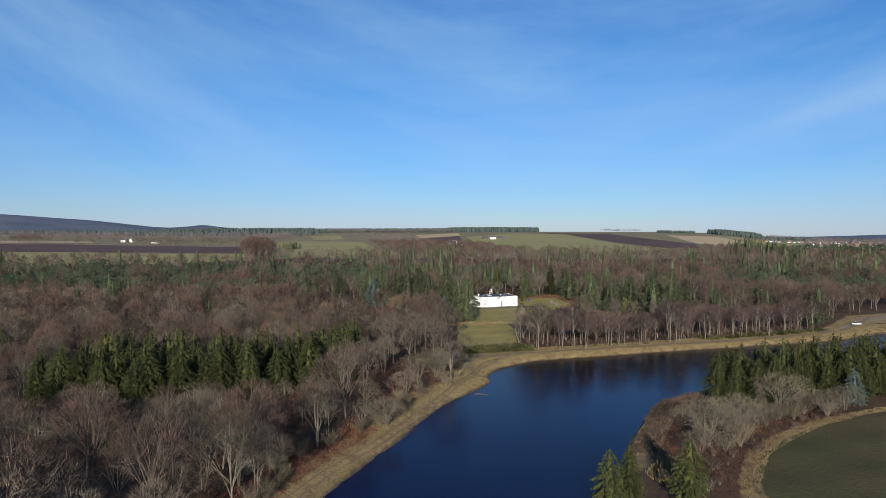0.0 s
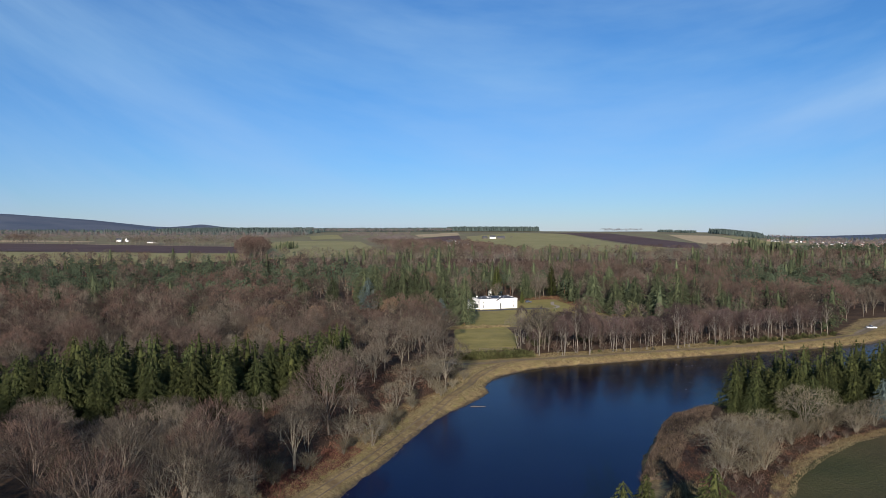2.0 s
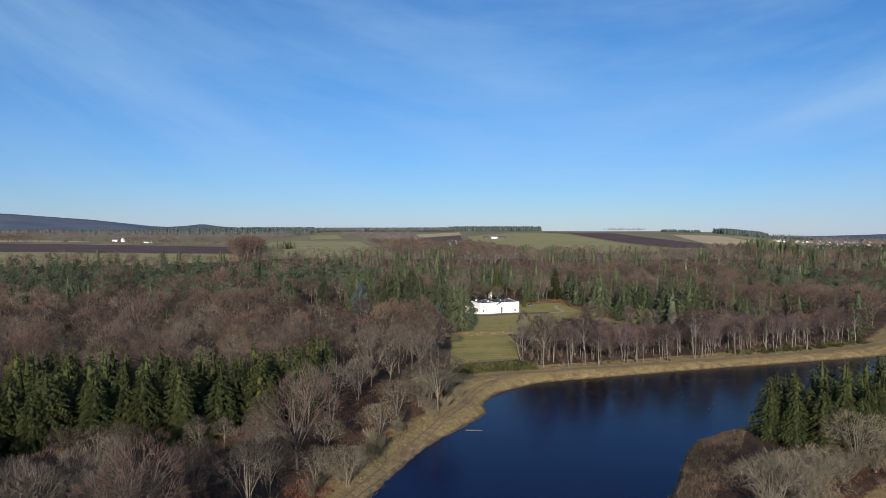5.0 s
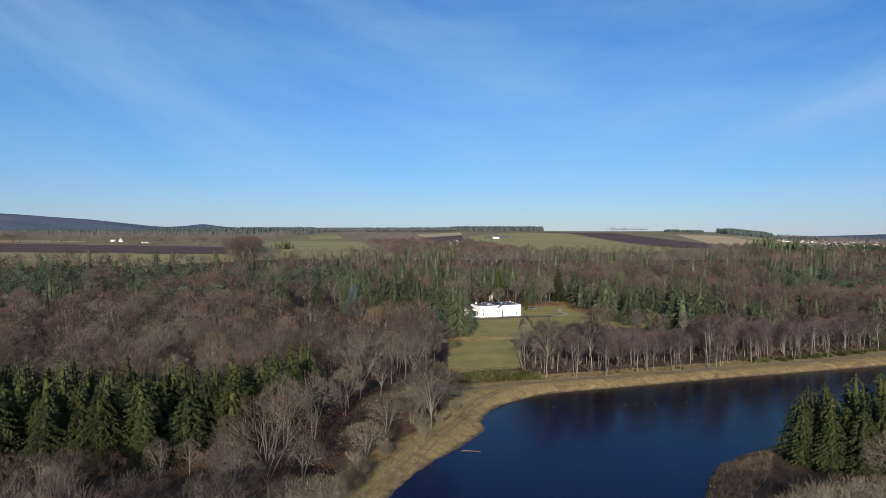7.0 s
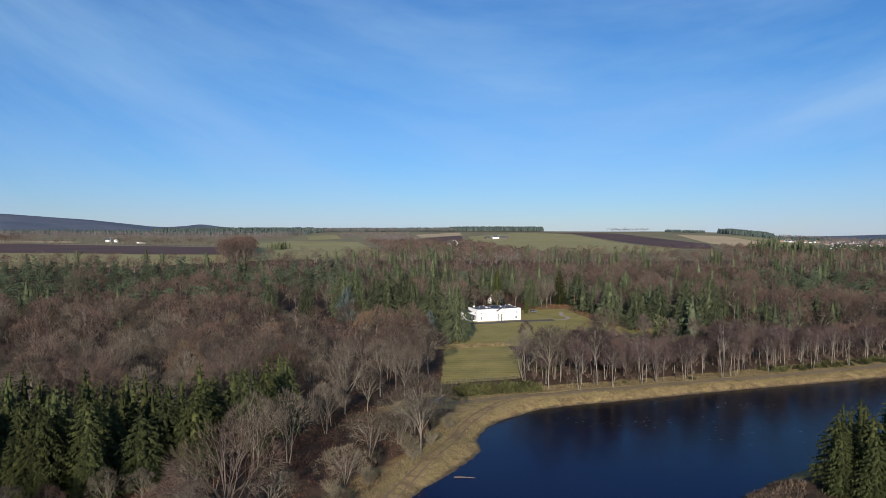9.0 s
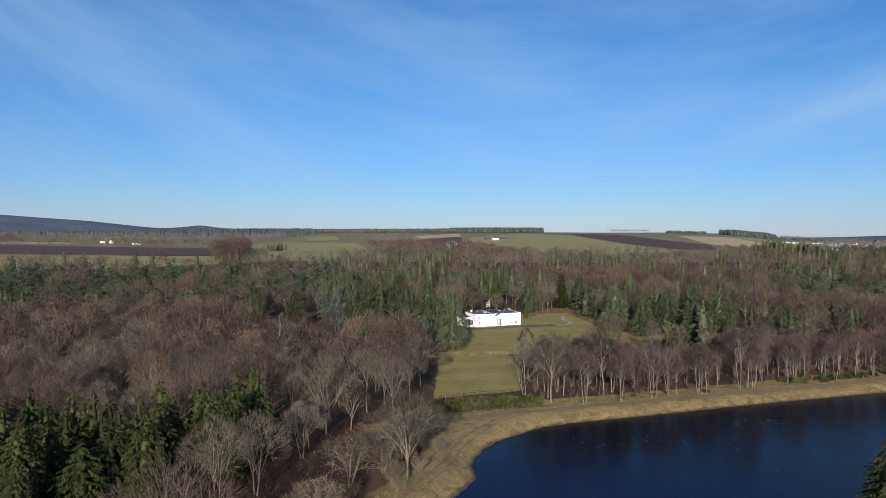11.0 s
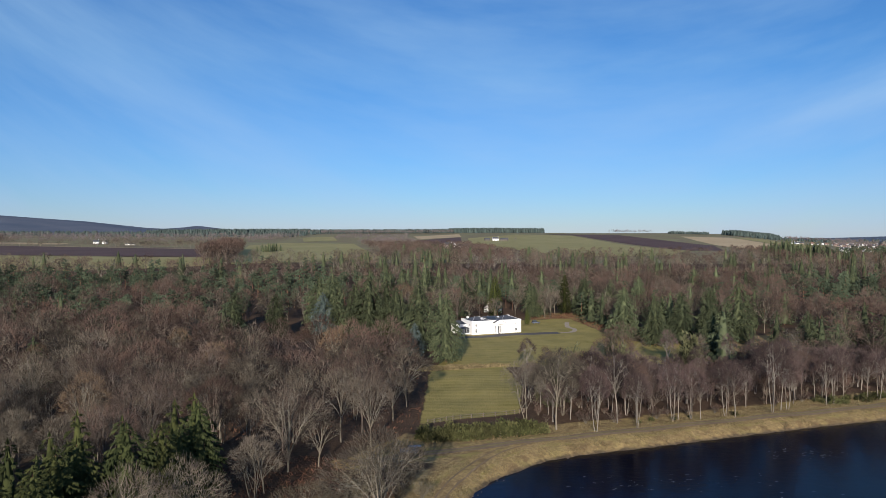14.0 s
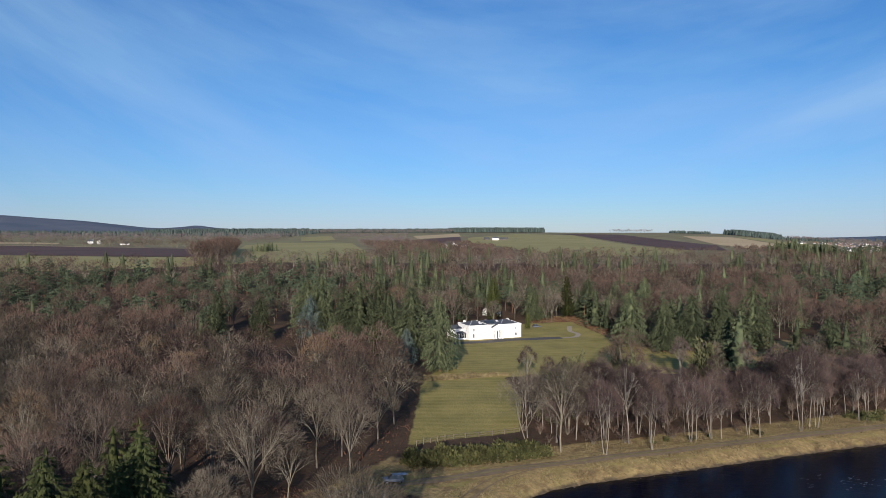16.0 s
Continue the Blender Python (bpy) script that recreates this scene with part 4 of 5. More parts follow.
# single trees that stand out: kind, then x, y, height
for key, rows in (
    ("birch", [(52.7, 309, 17), (60.5, 318, 21), (64.4, 313, 15.5), (66, 319, 14), (76, 319, 16), (78, 321, 14), (82, 321.5, 16), (84.5, 322, 12), (93, 326, 15), (95, 324, 16),
               (108, 329, 22), (112, 333, 17), (114, 333, 15), (128, 338, 15), (131, 339, 17), (144, 344, 14), (148, 345, 16), (158, 350, 17), (166, 352, 15), (176, 357, 17), (186, 362, 15), (196, 367, 18)]),
    ("bare", [(42.9, 311.4, 21), (36.5, 322, 17), (47, 325, 19), (-32, 190, 13), (-20, 278, 19), (-4, 295, 17), (-12, 300, 18), 
              (-37, 137, 15), (-42, 142, 17), (-60, 128, 14), (-85, 152, 13), (-64, 122, 11), (-76, 128, 14), (-27, 237, 16), (-22, 259, 13.5), (-14, 281, 13), (-38, 206, 11)]),
    ("willow", [(-15.5, 187, 8), (1, 259, 9), (-3, 250, 9.5), (-9, 241, 10.5), (5, 268, 7), (-24, 210, 8), (-12, 222, 8), (66, 172, 11.5), (75, 177, 10.5), (98, 199, 12), (110, 197, 7.5), (87, 190, 7), (60, 161, 6.5), (120, 206, 7), (-2, 278, 6.5), (-22, 188, 7)]),
    ("larch", [(-70, 290, 20), (-108, 335, 19), (-58, 345, 18), (-7, 482, 25)]),
    ("spruce", [(31.2, 129, 13), (35.2, 130, 13.5), (48, 134, 13), (-44, 232, 20), (-38, 242, 21), (-34, 246, 20), (-62, 226, 17), (-68, 228, 17), (-80, 226, 17), (-90, 224, 17), (-100, 222, 17)]),
    ("fir", [(13.8, 401, 28), (2, 427, 29.5), (-24, 466, 29), (-16, 474, 27), (-31, 474, 26), (-43, 476, 30), (-51, 484, 27), (-69, 466, 21), (-80, 434, 20), (80, 411, 11), (97, 456, 25.5), (106.6, 439, 22.5), (120, 444, 24),
             (123, 414, 21), (149, 452, 28), (139, 462, 25), (163.5, 418, 18.5), (64, 532, 20), (95, 541, 23), (110, 538, 22), (128, 545, 24), (-96, 488, 20), (-10, 462, 24)]),
    ("blue", [(0.8, 414, 14), (-109, 461, 14), (133, 226, 13), (126, 212, 12), (-47, 470, 21)]),
    # the last two are added inside the grove to cast shade on the lawn
    ("holly", [(57, 365, 13), (118, 372, 9), (78, 362, 8), (101, 377, 15), (46, 339, 14), (71, 351, 15)]),
    ("gold", [(57, 502, 9), (42, 534, 24), (84, 544, 24), (-11, 410, 14)]),
):
    for x, y, h in rows:
        plant(key, x, y, h, wide=0.74 if key == "fir" and 10 < x < 20 else 1.05 if key == "fir" and x < 30 else 0.92 if key == "fir" else 1.15 if key == "blue" and y > 400 else 1.2 if key == "willow" else 1.0)


def scatter(x0, x1, y0, y1, gap, seed):
    rng = np.random.default_rng(seed)
    gx, gy = np.meshgrid(np.arange(x0, x1, gap), np.arange(y0, y1, gap))
    x, y = gx.ravel(), gy.ravel()
    x, y = x + rng.uniform(-0.46, 0.46, len(x)) * gap, y + rng.uniform(-0.46, 0.46, len(x)) * gap
    return x, y, rng.uniform(0, 1, len(x)), rng.uniform(0, 1, len(x))


SPRUCE_LEFT = [(-125, 196), (-62, 206), (-44, 221), (-36, 238), (-27, 260), (-29, 276), (-45, 262), (-118, 246)]
SPRUCE_RIGHT = [(83, 216), (94, 207), (120, 214), (150, 225), (240, 265), (235, 290), (150, 260), (100, 240), (89, 229)]
CLEARING = [(96, 398), (135, 405), (178, 440), (208, 470), (196, 482), (150, 466), (120, 450), (98, 430)]
HOUSE_YARD = [(14, 452), (60, 468), (60, 512), (20, 500)]
taken = [(o.location.x, o.location.y) for o in scene.objects if o.type == "EMPTY" and o.parent is None]


def free(x, y, gap):
    keep = np.ones(len(x), bool)
    for a, b in taken:
        keep &= np.hypot(x - a, y - b) > gap
    return keep


FIR_STAND = [(-92, 440), (-60, 402), (-14, 392), (10, 392), (14, 430), (14, 470), (-20, 492), (-90, 496)]
GLADE = [(-36, 206), (-24, 196), (-12, 206), (2, 262), (4, 282), (-10, 284), (-20, 262), (-30, 236)]
GROVE = [(36, 312), (66, 320), (132, 342), (200, 372), (190, 392), (128, 372), (90, 356), (50, 350), (38, 345)]


def plant_woods():
    near_limit = {"bare": 135, "brown": 90, "spruce": 130, "fir": 120, "pine": 200, "birch": 20, "larch": 30}
    # spruce blocks, planted close
    for outline, seed, h, gap in ((SPRUCE_LEFT, 1, 18, 6.6), (SPRUCE_RIGHT, 2, 15.5, 5.4)):
        o = np.array(outline)
        x, y, p, q = scatter(o[:, 0].min(), o[:, 0].max(), o[:, 1].min(), o[:, 1].max(), gap, seed)
        ok = (area_distance(x, y, outline) < -0.3) & free(x, y, 4.0)
        for a, b, c in zip(x[ok], y[ok], q[ok]):
            plant("spruce", a, b, h * (0.82 + 0.3 * c), group="spruce plantation", inner=float(area_distance(np.array([a]), np.array([b - 9]), outline)[0]) < -4)
    # the grove between the river track and the lawn
    o = np.array(GROVE)
    x, y, p, q = scatter(36, 200, 312, 392, 6.2, 8)
    ok = (area_distance(x, y, GROVE) < -1) & free(x, y, 3.0)
    for a, b, c, d in zip(x[ok], y[ok], p[ok], q[ok]):
        plant("birch" if c < 0.72 else "brown", a, b, 8.5 + 7.5 * d, group="grove trees", wide=0.8 + 0.5 * ((7.1 * c) % 1))
        taken.append((a, b))
    # the mixed woodland
    todo = []
    for (x0, x1, y0, y1), gap, seed in (((-330, 330, 98, 300), 10.4, 13), ((-330, 330, 300, 470), 11.8, 3), ((-560, 560, 470, 700), 11.6, 4), ((-900, 1000, 700, 1180), 16.5, 5)):
        x, y, p, q = scatter(x0, x1, y0, y1, gap, seed)
        ok = (np.abs(x - 6) < 0.66 * y + 25) & free(x, y, gap * 0.6)
        river = area_distance(x, y, RIVER)
        left = x < np.interp(y, BANK_TRACK[:, 1], BANK_TRACK[:, 0]) - 4
        far = area_distance(x, y, [(-300, 296), (4, 296), (30, 312), (70, 320), (132, 342), (205, 377), (232, 408), (300, 460), (1000, 560), (1200, 1300), (-1200, 1300), (-1200, 296)]) < 0
        ok &= (river > 9) & ((left & (y < 300)) | far)
        for hole, room in ((PADDOCK, 2.5), (LAWN, 3), (CAR_PARK, 4), (HOUSE_YARD, 3), (CLEARING, 1), ([(4, 297), (42, 306), (40, 331), (5, 319)], 0.5), (SPRUCE_LEFT, 3), (GROVE, 1), (GLADE, 0.5), (FIR_STAND, 1), ([(-1, 274), (30, 274), (34, 312), (-2, 302)], 1)):
            ok &= area_distance(x, y, hole) > room
        ok &= line_distance(x, y, MAIN_TRACK) > 6
        limit = np.interp(x / y, (-0.7, -0.3, -0.25, -0.12, -0.05, 0.0, 0.06, 0.12, 0.2, 0.35, 0.45, 0.7), (790, 790, 800, 850, 1000, 1500, 1300, 1000, 880, 900, 1000, 1020))
        ok &= y < limit
        todo += [(a, b, c, d) for a, b, c, d in zip(x[ok], y[ok], p[ok], q[ok])]
    # unseen wood added below and behind the flight path to shade the foreground
    x, y, p, q = scatter(-190, -60, -60, 94, 9.5, 9)
    todo += [(a, b, c, d) for a, b, c, d in zip(x, y, p, q) if a < -42 - 0.30 * (118 - b)]
    todo.sort(key=lambda r: math.hypot(r[0] - 16, r[1] - 110) + (200 if r[1] < 118 else 0))
    count = {}
    for x, y, p, q in todo:
        patch = math.sin(x * 0.021 + 1.7 * math.sin(y * 0.013)) + math.sin(y * 0.034 + x * 0.008)
        if y > 475 and x < -50 and y < 680:
            key = "pine" if p < 0.86 + 0.2 * patch else "brown" if p < 0.9 else "bare"
        elif y > 470 and x > 0.40 * y and y < 660:
            key = "pine" if p < 0.62 + 0.3 * patch else "brown"
        elif y > 500 and y < 720 and x > -60:
            key = "fir" if p < 0.2 + 0.1 * patch else "pine" if p < 0.34 + 0.28 * patch else "brown" if p < 0.72 else "bare"
        elif y > 380 and x > 95:
            key = "fir" if p < 0.24 + 0.12 * patch else "brown" if p < 0.7 else "bare"
        elif y > 392 and x < 20:
            key = "fir" if p < (0.2 if x > -90 and y > 425 else 0.1) else "pine" if p < (0.36 if y > 440 else 0.17) else "brown" if p < 0.74 else "bare"
        elif y > 300 and x > 30:
            key = "birch" if p < 0.45 else "brown" if p < 0.98 else "fir"
        elif y > 720:
            key = "pine" if p < 0.13 + 0.16 * patch else "brown" if p < 0.7 else "bare"
        elif y > 330:
            key = "brown" if p < 0.64 else "bare" if p < 0.93 else "larch" if p < 0.975 else "fir"
        else:
            key = "bare" if p < 0.66 else "brown" if p < 0.985 or x > -60 else "spruce"
        # most of the unseen trees become tall spruces for denser cast shade
        if y < 92 and p < 0.6:
            key = "spruce"
        low = 1.5 if key == "spruce" and y < 92 else 0.62 if 168 < y < 216 and -125 < x < -36 else 1.0
        h = low * {"bare": 15, "brown": 16, "birch": 12, "fir": 19, "pine": 14, "spruce": 14, "larch": 16}[key] * (0.74 + 0.55 * q)
        if y > 700:
            h *= 0.85
        count[key] = count.get(key, 0) + 1
        if count[key] <= near_limit.get(key, 0) and y < 560:
            plant(key, x, y, h, group="woodland trees", wide=0.85 + 0.35 * ((9.7 * p) % 1))
        else:
            far_tree(key, x, y, h)


plant_woods()


# dark woods along the skyline and between the fields
def far_wood(outline, key, gap, h, seed):
    o = np.array(outline, float)
    x, y, p, q = scatter(o[:, 0].min(), o[:, 0].max(), o[:, 1].min(), o[:, 1].max(), gap, seed)
    ok = area_distance(x, y, outline) < 0
    for a, b, c in zip(x[ok], y[ok], q[ok]):
        far_tree(key, a, b, h * (0.7 + 0.5 * c))


for outline, key, gap, h, seed in (
    ([(-1180, 2880), (-560, 2940), (-560, 3120), (-1200, 3060)], "fir", 11, 20, 11),
    ([(20, 2950), (395, 2880), (405, 2990), (20, 3060)], "fir", 7.5, 19, 12),
    ([(-560, 2720), (40, 2800), (40, 2900), (-560, 2860)], "brown", 17, 14, 13),
    ([(-560, 2860), (40, 2900), (40, 2950), (-560, 2940)], "fir", 7.5, 17, 14),
    ([(1035, 2600), (1205, 2620), (1215, 2760), (1035, 2720)], "fir", 7, 19, 15),
    ([(640, 2790), (800, 2790), (800, 2840), (640, 2840)], "brown", 14, 13, 16),
    ([(850, 2740), (1000, 2740), (1000, 2790), (850, 2790)], "fir", 9, 11, 17),
    ([(1205, 2560), (1420, 2480), (1440, 2540), (1215, 2640)], "brown", 13, 14, 35),
    ([(-700, 1560), (-425, 1450), (-420, 1462), (-700, 1575)], "bare", 9, 15, 37),
    ([(-1250, 1590), (-1080, 1580), (-1080, 1620), (-1250, 1630)], "brown", 14, 20, 38),
    ([(-1000, 1585), (-900, 1580), (-900, 1610), (-1000, 1620)], "brown", 13, 19, 39),
    ([(-215, 850), (-60, 1010), (-66, 1024), (-222, 862)], "bare", 10, 13, 40),
    ([(-640, 800), (-330, 790), (-330, 806), (-640, 816)], "bare", 15, 14, 41),
    ([(-210, 1830), (-70, 1160), (-40, 1040), (70, 1150), (110, 1350), (70, 1620), (-40, 1680), (-110, 2000)], "brown", 17, 13, 18),
    ([(-100, 1500), (20, 1300), (60, 1500), (-40, 1640)], "fir", 40, 13, 19),
    ([(-1600, 1575), (-430, 1452), (-430, 1475), (-1600, 1605)], "bare", 17, 13, 20),
    ([(-2300, 1800), (-450, 1650), (-440, 2400), (-2300, 2500)], "brown", 30, 13, 21),
    ([(-2300, 2400), (-450, 2300), (-440, 2800), (-2300, 2850)], "fir", 30, 16, 22),
    ([(-240, 840), (-205, 840), (-362, 1400), (-396, 1400)], "brown", 10, 20, 23),
    ([(-300, 1250), (-265, 1250), (-265, 1330), (-300, 1330)], "fir", 12, 14, 36),
    ([(560, 1010), (1100, 1180), (1100, 1270), (600, 1110)], "fir", 16, 15, 24),
    ([(430, 1010), (560, 1020), (640, 1330), (480, 1330)], "brown", 17, 12, 25),
    ([(820, 1450), (1500, 1550), (1900, 2500), (1350, 2500), (950, 1850)], "brown", 30, 11, 26),
    ([(1000, 2450), (1900, 2450), (1900, 2750), (1100, 2700)], "fir", 36, 13, 27),
    ([(425, 1000), (505, 1010), (510, 1070), (425, 1055)], "fir", 9, 23, 33),
    ([(505, 1010), (900, 1110), (900, 1190), (505, 1070)], "pine", 12, 17, 34),
    ([(180, 1170), (440, 1230), (440, 1260), (180, 1200)], "brown", 14, 11, 28),
    ([(120, 1960), (200, 1960), (200, 2010), (120, 2010)], "brown", 26, 9, 29),
    ([(630, 1400), (645, 1400), (850, 1880), (840, 1890)], "brown", 22, 7, 30),
    ([(-560, 2000), (-430, 1950), (-420, 2250), (-560, 2350)], "brown", 26, 12, 31),
    ([(-290, 2020), (-120, 2060), (-100, 2400), (-340, 2380)], "brown", 26, 12, 32),
):
    far_wood(outline, key, gap, h, seed)

build_woods()


# ---------------------------------------------------------------- undergrowth, reeds and grass
def blades(name, label, category, mat, outline, count, height, width, seed, lean=0.3, clump=0, keep=None):
    """Countless blades or dead stems over an area."""
    rng = np.random.default_rng(seed)
    o = np.array(outline, float)
    xs, ys, have = [], [], 0
    for _ in range(60):
        x, y = rng.uniform(o[:, 0].min(), o[:, 0].max(), count * 3), rng.uniform(o[:, 1].min(), o[:, 1].max(), count * 3)
        ok = area_distance(x, y, outline) < 0
        x, y = x[ok], y[ok]
        if keep is not None:
            ok = keep(x, y)
            x, y = x[ok], y[ok]
        xs.append(x), ys.append(y)
        have += len(x)
        if have >= count:
            break
    x, y = np.concatenate(xs)[:count], np.concatenate(ys)[:count]
    n = len(x)
    patch = 0.6 + 0.5 * np.sin(x * 0.55 + 2 * np.sin(y * 0.31)) * np.sin(y * 0.47 + x * 0.2)
    p = np.column_stack([x, y, land(x, y) - 0.05])
    way = unit(np.column_stack([rng.normal(0, lean, (n, 2)), np.ones(n)]))
    v, f = slivers(p, way, height * np.clip(patch, 0.35, 1.2) * rng.uniform(0.6, 1.3, n), width, rng)
    tagged(new(name, mesh(name, v, f, mat, np.repeat(rng.uniform(0, 1, n), 3))), label, category, kind="stuff")




def on_bank(x, y):
    d = area_distance(x, y, RIVER)
    return (d > 0.6) & (d < 11) & (line_distance(x, y, MAIN_TRACK) > 1.5) & (line_distance(x, y, BANK_TRACK) > 1.4)


blades("bank_grass", "dry tan grass tussocks along the river bank", "grass", DRY_GRASS, [(-48, 110), (-20, 110), (40, 280), (240, 360), (260, 400), (120, 345), (0, 290), (-20, 200)], 52000, 0.65, 0.14, 1, 0.8, keep=on_bank)
blades("rough_grass", "tall straw-coloured grass below the birches", "grass", DRY_GRASS, [(38, 306.5), (133, 339), (196, 365), (192, 372), (130, 346), (66, 322), (40, 315), (8, 307), (-6, 292), (-8, 286), (12, 293), (26, 301)], 14000, 0.65, 0.11, 2, 0.6)
blades("field_margin_grass", "strip of pale dry grass edging the crop field", "grass", DRY_GRASS, [(56, 128), (63, 147), (73, 166), (88, 182), (104, 194), (121, 203.5), (142, 214), (142, 210), (122, 199.5), (106, 190), (91, 178), (77, 163), (67, 145), (61, 127)], 9000, 0.7, 0.15, 3, 0.8)
blades("lawn_edge_grass", "unmown straw-coloured strip across the lawn", "grass", DRY_GRASS, [(5, 382), (20, 387.5), (38, 392.5), (38.5, 396.5), (20, 393), (5, 390)], 8000, 1.3, 0.22, 4, 0.4)
blades("reeds", "dense brown reeds standing in the shallows", "reeds", REED, [(45, 168), (53, 186), (60, 203), (68, 219), (78, 229), (84, 226), (77, 212), (68, 200), (61, 186), (55, 172), (50, 164)], 11000, 1.3, 0.2, 5, 0.55)
blades("tall_reeds", "clump of tall golden reeds by the water", "reeds", DRY_GRASS, [(44, 150), (50, 160), (55, 158), (52, 146), (47, 142)], 1800, 2.8, 0.16, 6, 0.3)
blades("bracken", "dead rust-brown bracken and brambles under the trees", "undergrowth", BRACKEN, [(-60, 110), (-34, 118), (-20, 170), (-2, 235), (10, 285), (-40, 290), (-60, 200)], 26000, 0.8, 0.26, 7, 0.9, keep=lambda x, y: line_distance(x, y, BANK_TRACK) > 2)
blades("russet_bracken", "collapsed russet bracken between the track and the trees", "undergrowth", RUSSET, [(-54, 104), (-45, 106), (-33, 138), (-26, 160), (-17, 184), (-24, 188), (-34, 166), (-42, 142)], 9000, 0.9, 0.3, 11, 0.9)
blades("bramble_scrub", "brown bramble and dead stems on the near bank", "undergrowth", BRACKEN, [(46, 130), (58, 131), (70, 155), (86, 177), (104, 190), (120, 199), (118, 208), (92, 206), (76, 208), (62, 190), (52, 166)], 12000, 0.9, 0.16, 8, 0.9)
blades("bracken_slope", "rusty bracken and dry grass on the slope above the drive", "undergrowth", BRACKEN, ROUGH_SLOPE, 5000, 1.2, 0.4, 10, 0.7)
blades("forest_floor_litter", "brown dead stems over the woodland floor", "undergrowth", BRACKEN, [(-330, 300), (0, 300), (8, 315), (8, 390), (-330, 440)], 14000, 1.0, 0.35, 9, 0.9)


def scrub_patch(key, outline, gap, low, high, seed, group, room=1.5):
    o = np.array(outline, float)
    x, y, p, q = scatter(o[:, 0].min(), o[:, 0].max(), o[:, 1].min(), o[:, 1].max(), gap, seed)
    ok = (area_distance(x, y, outline) < 0) & (area_distance(x, y, RIVER) > room) & (line_distance(x, y, BANK_TRACK) > 2.8) & (line_distance(x, y, MAIN_TRACK) > 2.5)
    for a, b, c in zip(x[ok], y[ok], q[ok]):
        plant(key, a, b, low + (high - low) * c, group=group)


scrub_patch("gorse", [(7, 300), (24, 302.5), (40, 307.5), (38, 314), (22, 309), (6, 306)], 2.1, 2.2, 3.4, 41, "gorse hedge")
scrub_patch("gorse", [(126, 336.5), (160, 348), (200, 366), (204, 373), (160, 355), (126, 341)], 3.6, 1.4, 2.6, 42, "gorse below the trees")
scrub_patch("gorse", [(66, 317), (96, 326), (96, 330), (66, 321)], 5.5, 1.0, 1.8, 43, "gorse below the trees")
scrub_patch("shrub", [(-24, 176), (-10, 188), (2, 236), (12, 262), (10, 276), (-2, 280), (-8, 240)], 7.5, 3.0, 5.5, 44, "willow scrub by the track")
scrub_patch("shrub", [(-52, 116), (-36, 124), (-24, 170), (-34, 176)], 7.0, 3.0, 5.0, 45, "willow scrub by the track")
scrub_patch("scrub", [(52, 140), (62, 142), (74, 162), (90, 182), (110, 195), (104, 204), (84, 200), (66, 186)], 6.0, 1.6, 3.2, 46, "thorn scrub on the near bank")
scrub_patch("shrub", [(60, 160), (70, 164), (92, 190), (118, 200), (112, 206), (88, 204), (70, 192)], 6.5, 4.5, 7.0, 47, "willow scrub on the near bank")


# ---------------------------------------------------------------- the white country house
def wall_panel(bm, length, height, thick, holes):
    """A wall along x with its outer face at y = 0 and openings that go through it (x0, x1, z0, z1)."""
    xs = sorted({0.0, length, *(v for h in holes for v in h[:2])})
    zs = sorted({0.0, height, *(v for h in holes for v in h[2:])})
    for a, b in zip(xs, xs[1:]):
        for c, d in zip(zs, zs[1:]):
            if not any(h[0] <= a and b <= h[1] and h[2] <= c and d <= h[3] for h in holes):
                box(bm, a, 0, c, b, thick, d)
    return bm


def placed(ob, m):
    ob.matrix_basis = m
    return ob


def window(parent, x0, x1, z0, z1, at=Matrix.Identity(4), pane=None):
    """A sash window set back in its opening: frame with bars, pane and sill."""
    w = 0.09
    xm, zm = (x0 + x1) / 2, (z0 + z1) / 2
    frame_ob = placed(part("window", boxed(x0, 0.12, z1 - w, x1, 0.22, z1), FRAME, parent), at)
    for name, b in (("stile", (x0, 0.12, z0, x0 + w, 0.22, z1 - w)), ("stile", (x1 - w, 0.12, z0, x1, 0.22, z1 - w)), ("rail", (x0 + w, 0.12, z0, x1 - w, 0.22, z0 + w)),
                    ("glazing_bar", (xm - 0.03, 0.14, z0 + w, xm + 0.03, 0.20, z1 - w)), ("glazing_bar", (x0 + w, 0.135, zm - 0.04, x1 - w, 0.205, zm + 0.04))):
        part(name, boxed(*b), FRAME, frame_ob)
    part("pane", boxed(x0 + w, 0.165, z0 + w, x1 - w, 0.175, z1 - w), pane or GLASS, frame_ob)
    part("sill", boxed(x0 - 0.08, -0.08, z0 - 0.12, x1 + 0.08, 0.13, z0, bevel=0.015), FRAME, frame_ob)


def hip_roof(bm, x0, y0, x1, y1, z, rise, inset):
    low = [bm.verts.new(c) for c in ((x0, y0, z), (x1, y0, z), (x1, y1, z), (x0, y1, z))]
    ym = (y0 + y1) / 2
    a, b = bm.verts.new((x0 + inset, ym, z + rise)), bm.verts.new((x1 - inset, ym, z + rise))
    for f in ((low[0], low[1], b, a), (low[1], low[2], b), (low[2], low[3], a, b), (low[3], low[0], a), (low[3], low[2], low[1], low[0])):
        bm.faces.new(f)
    return bm


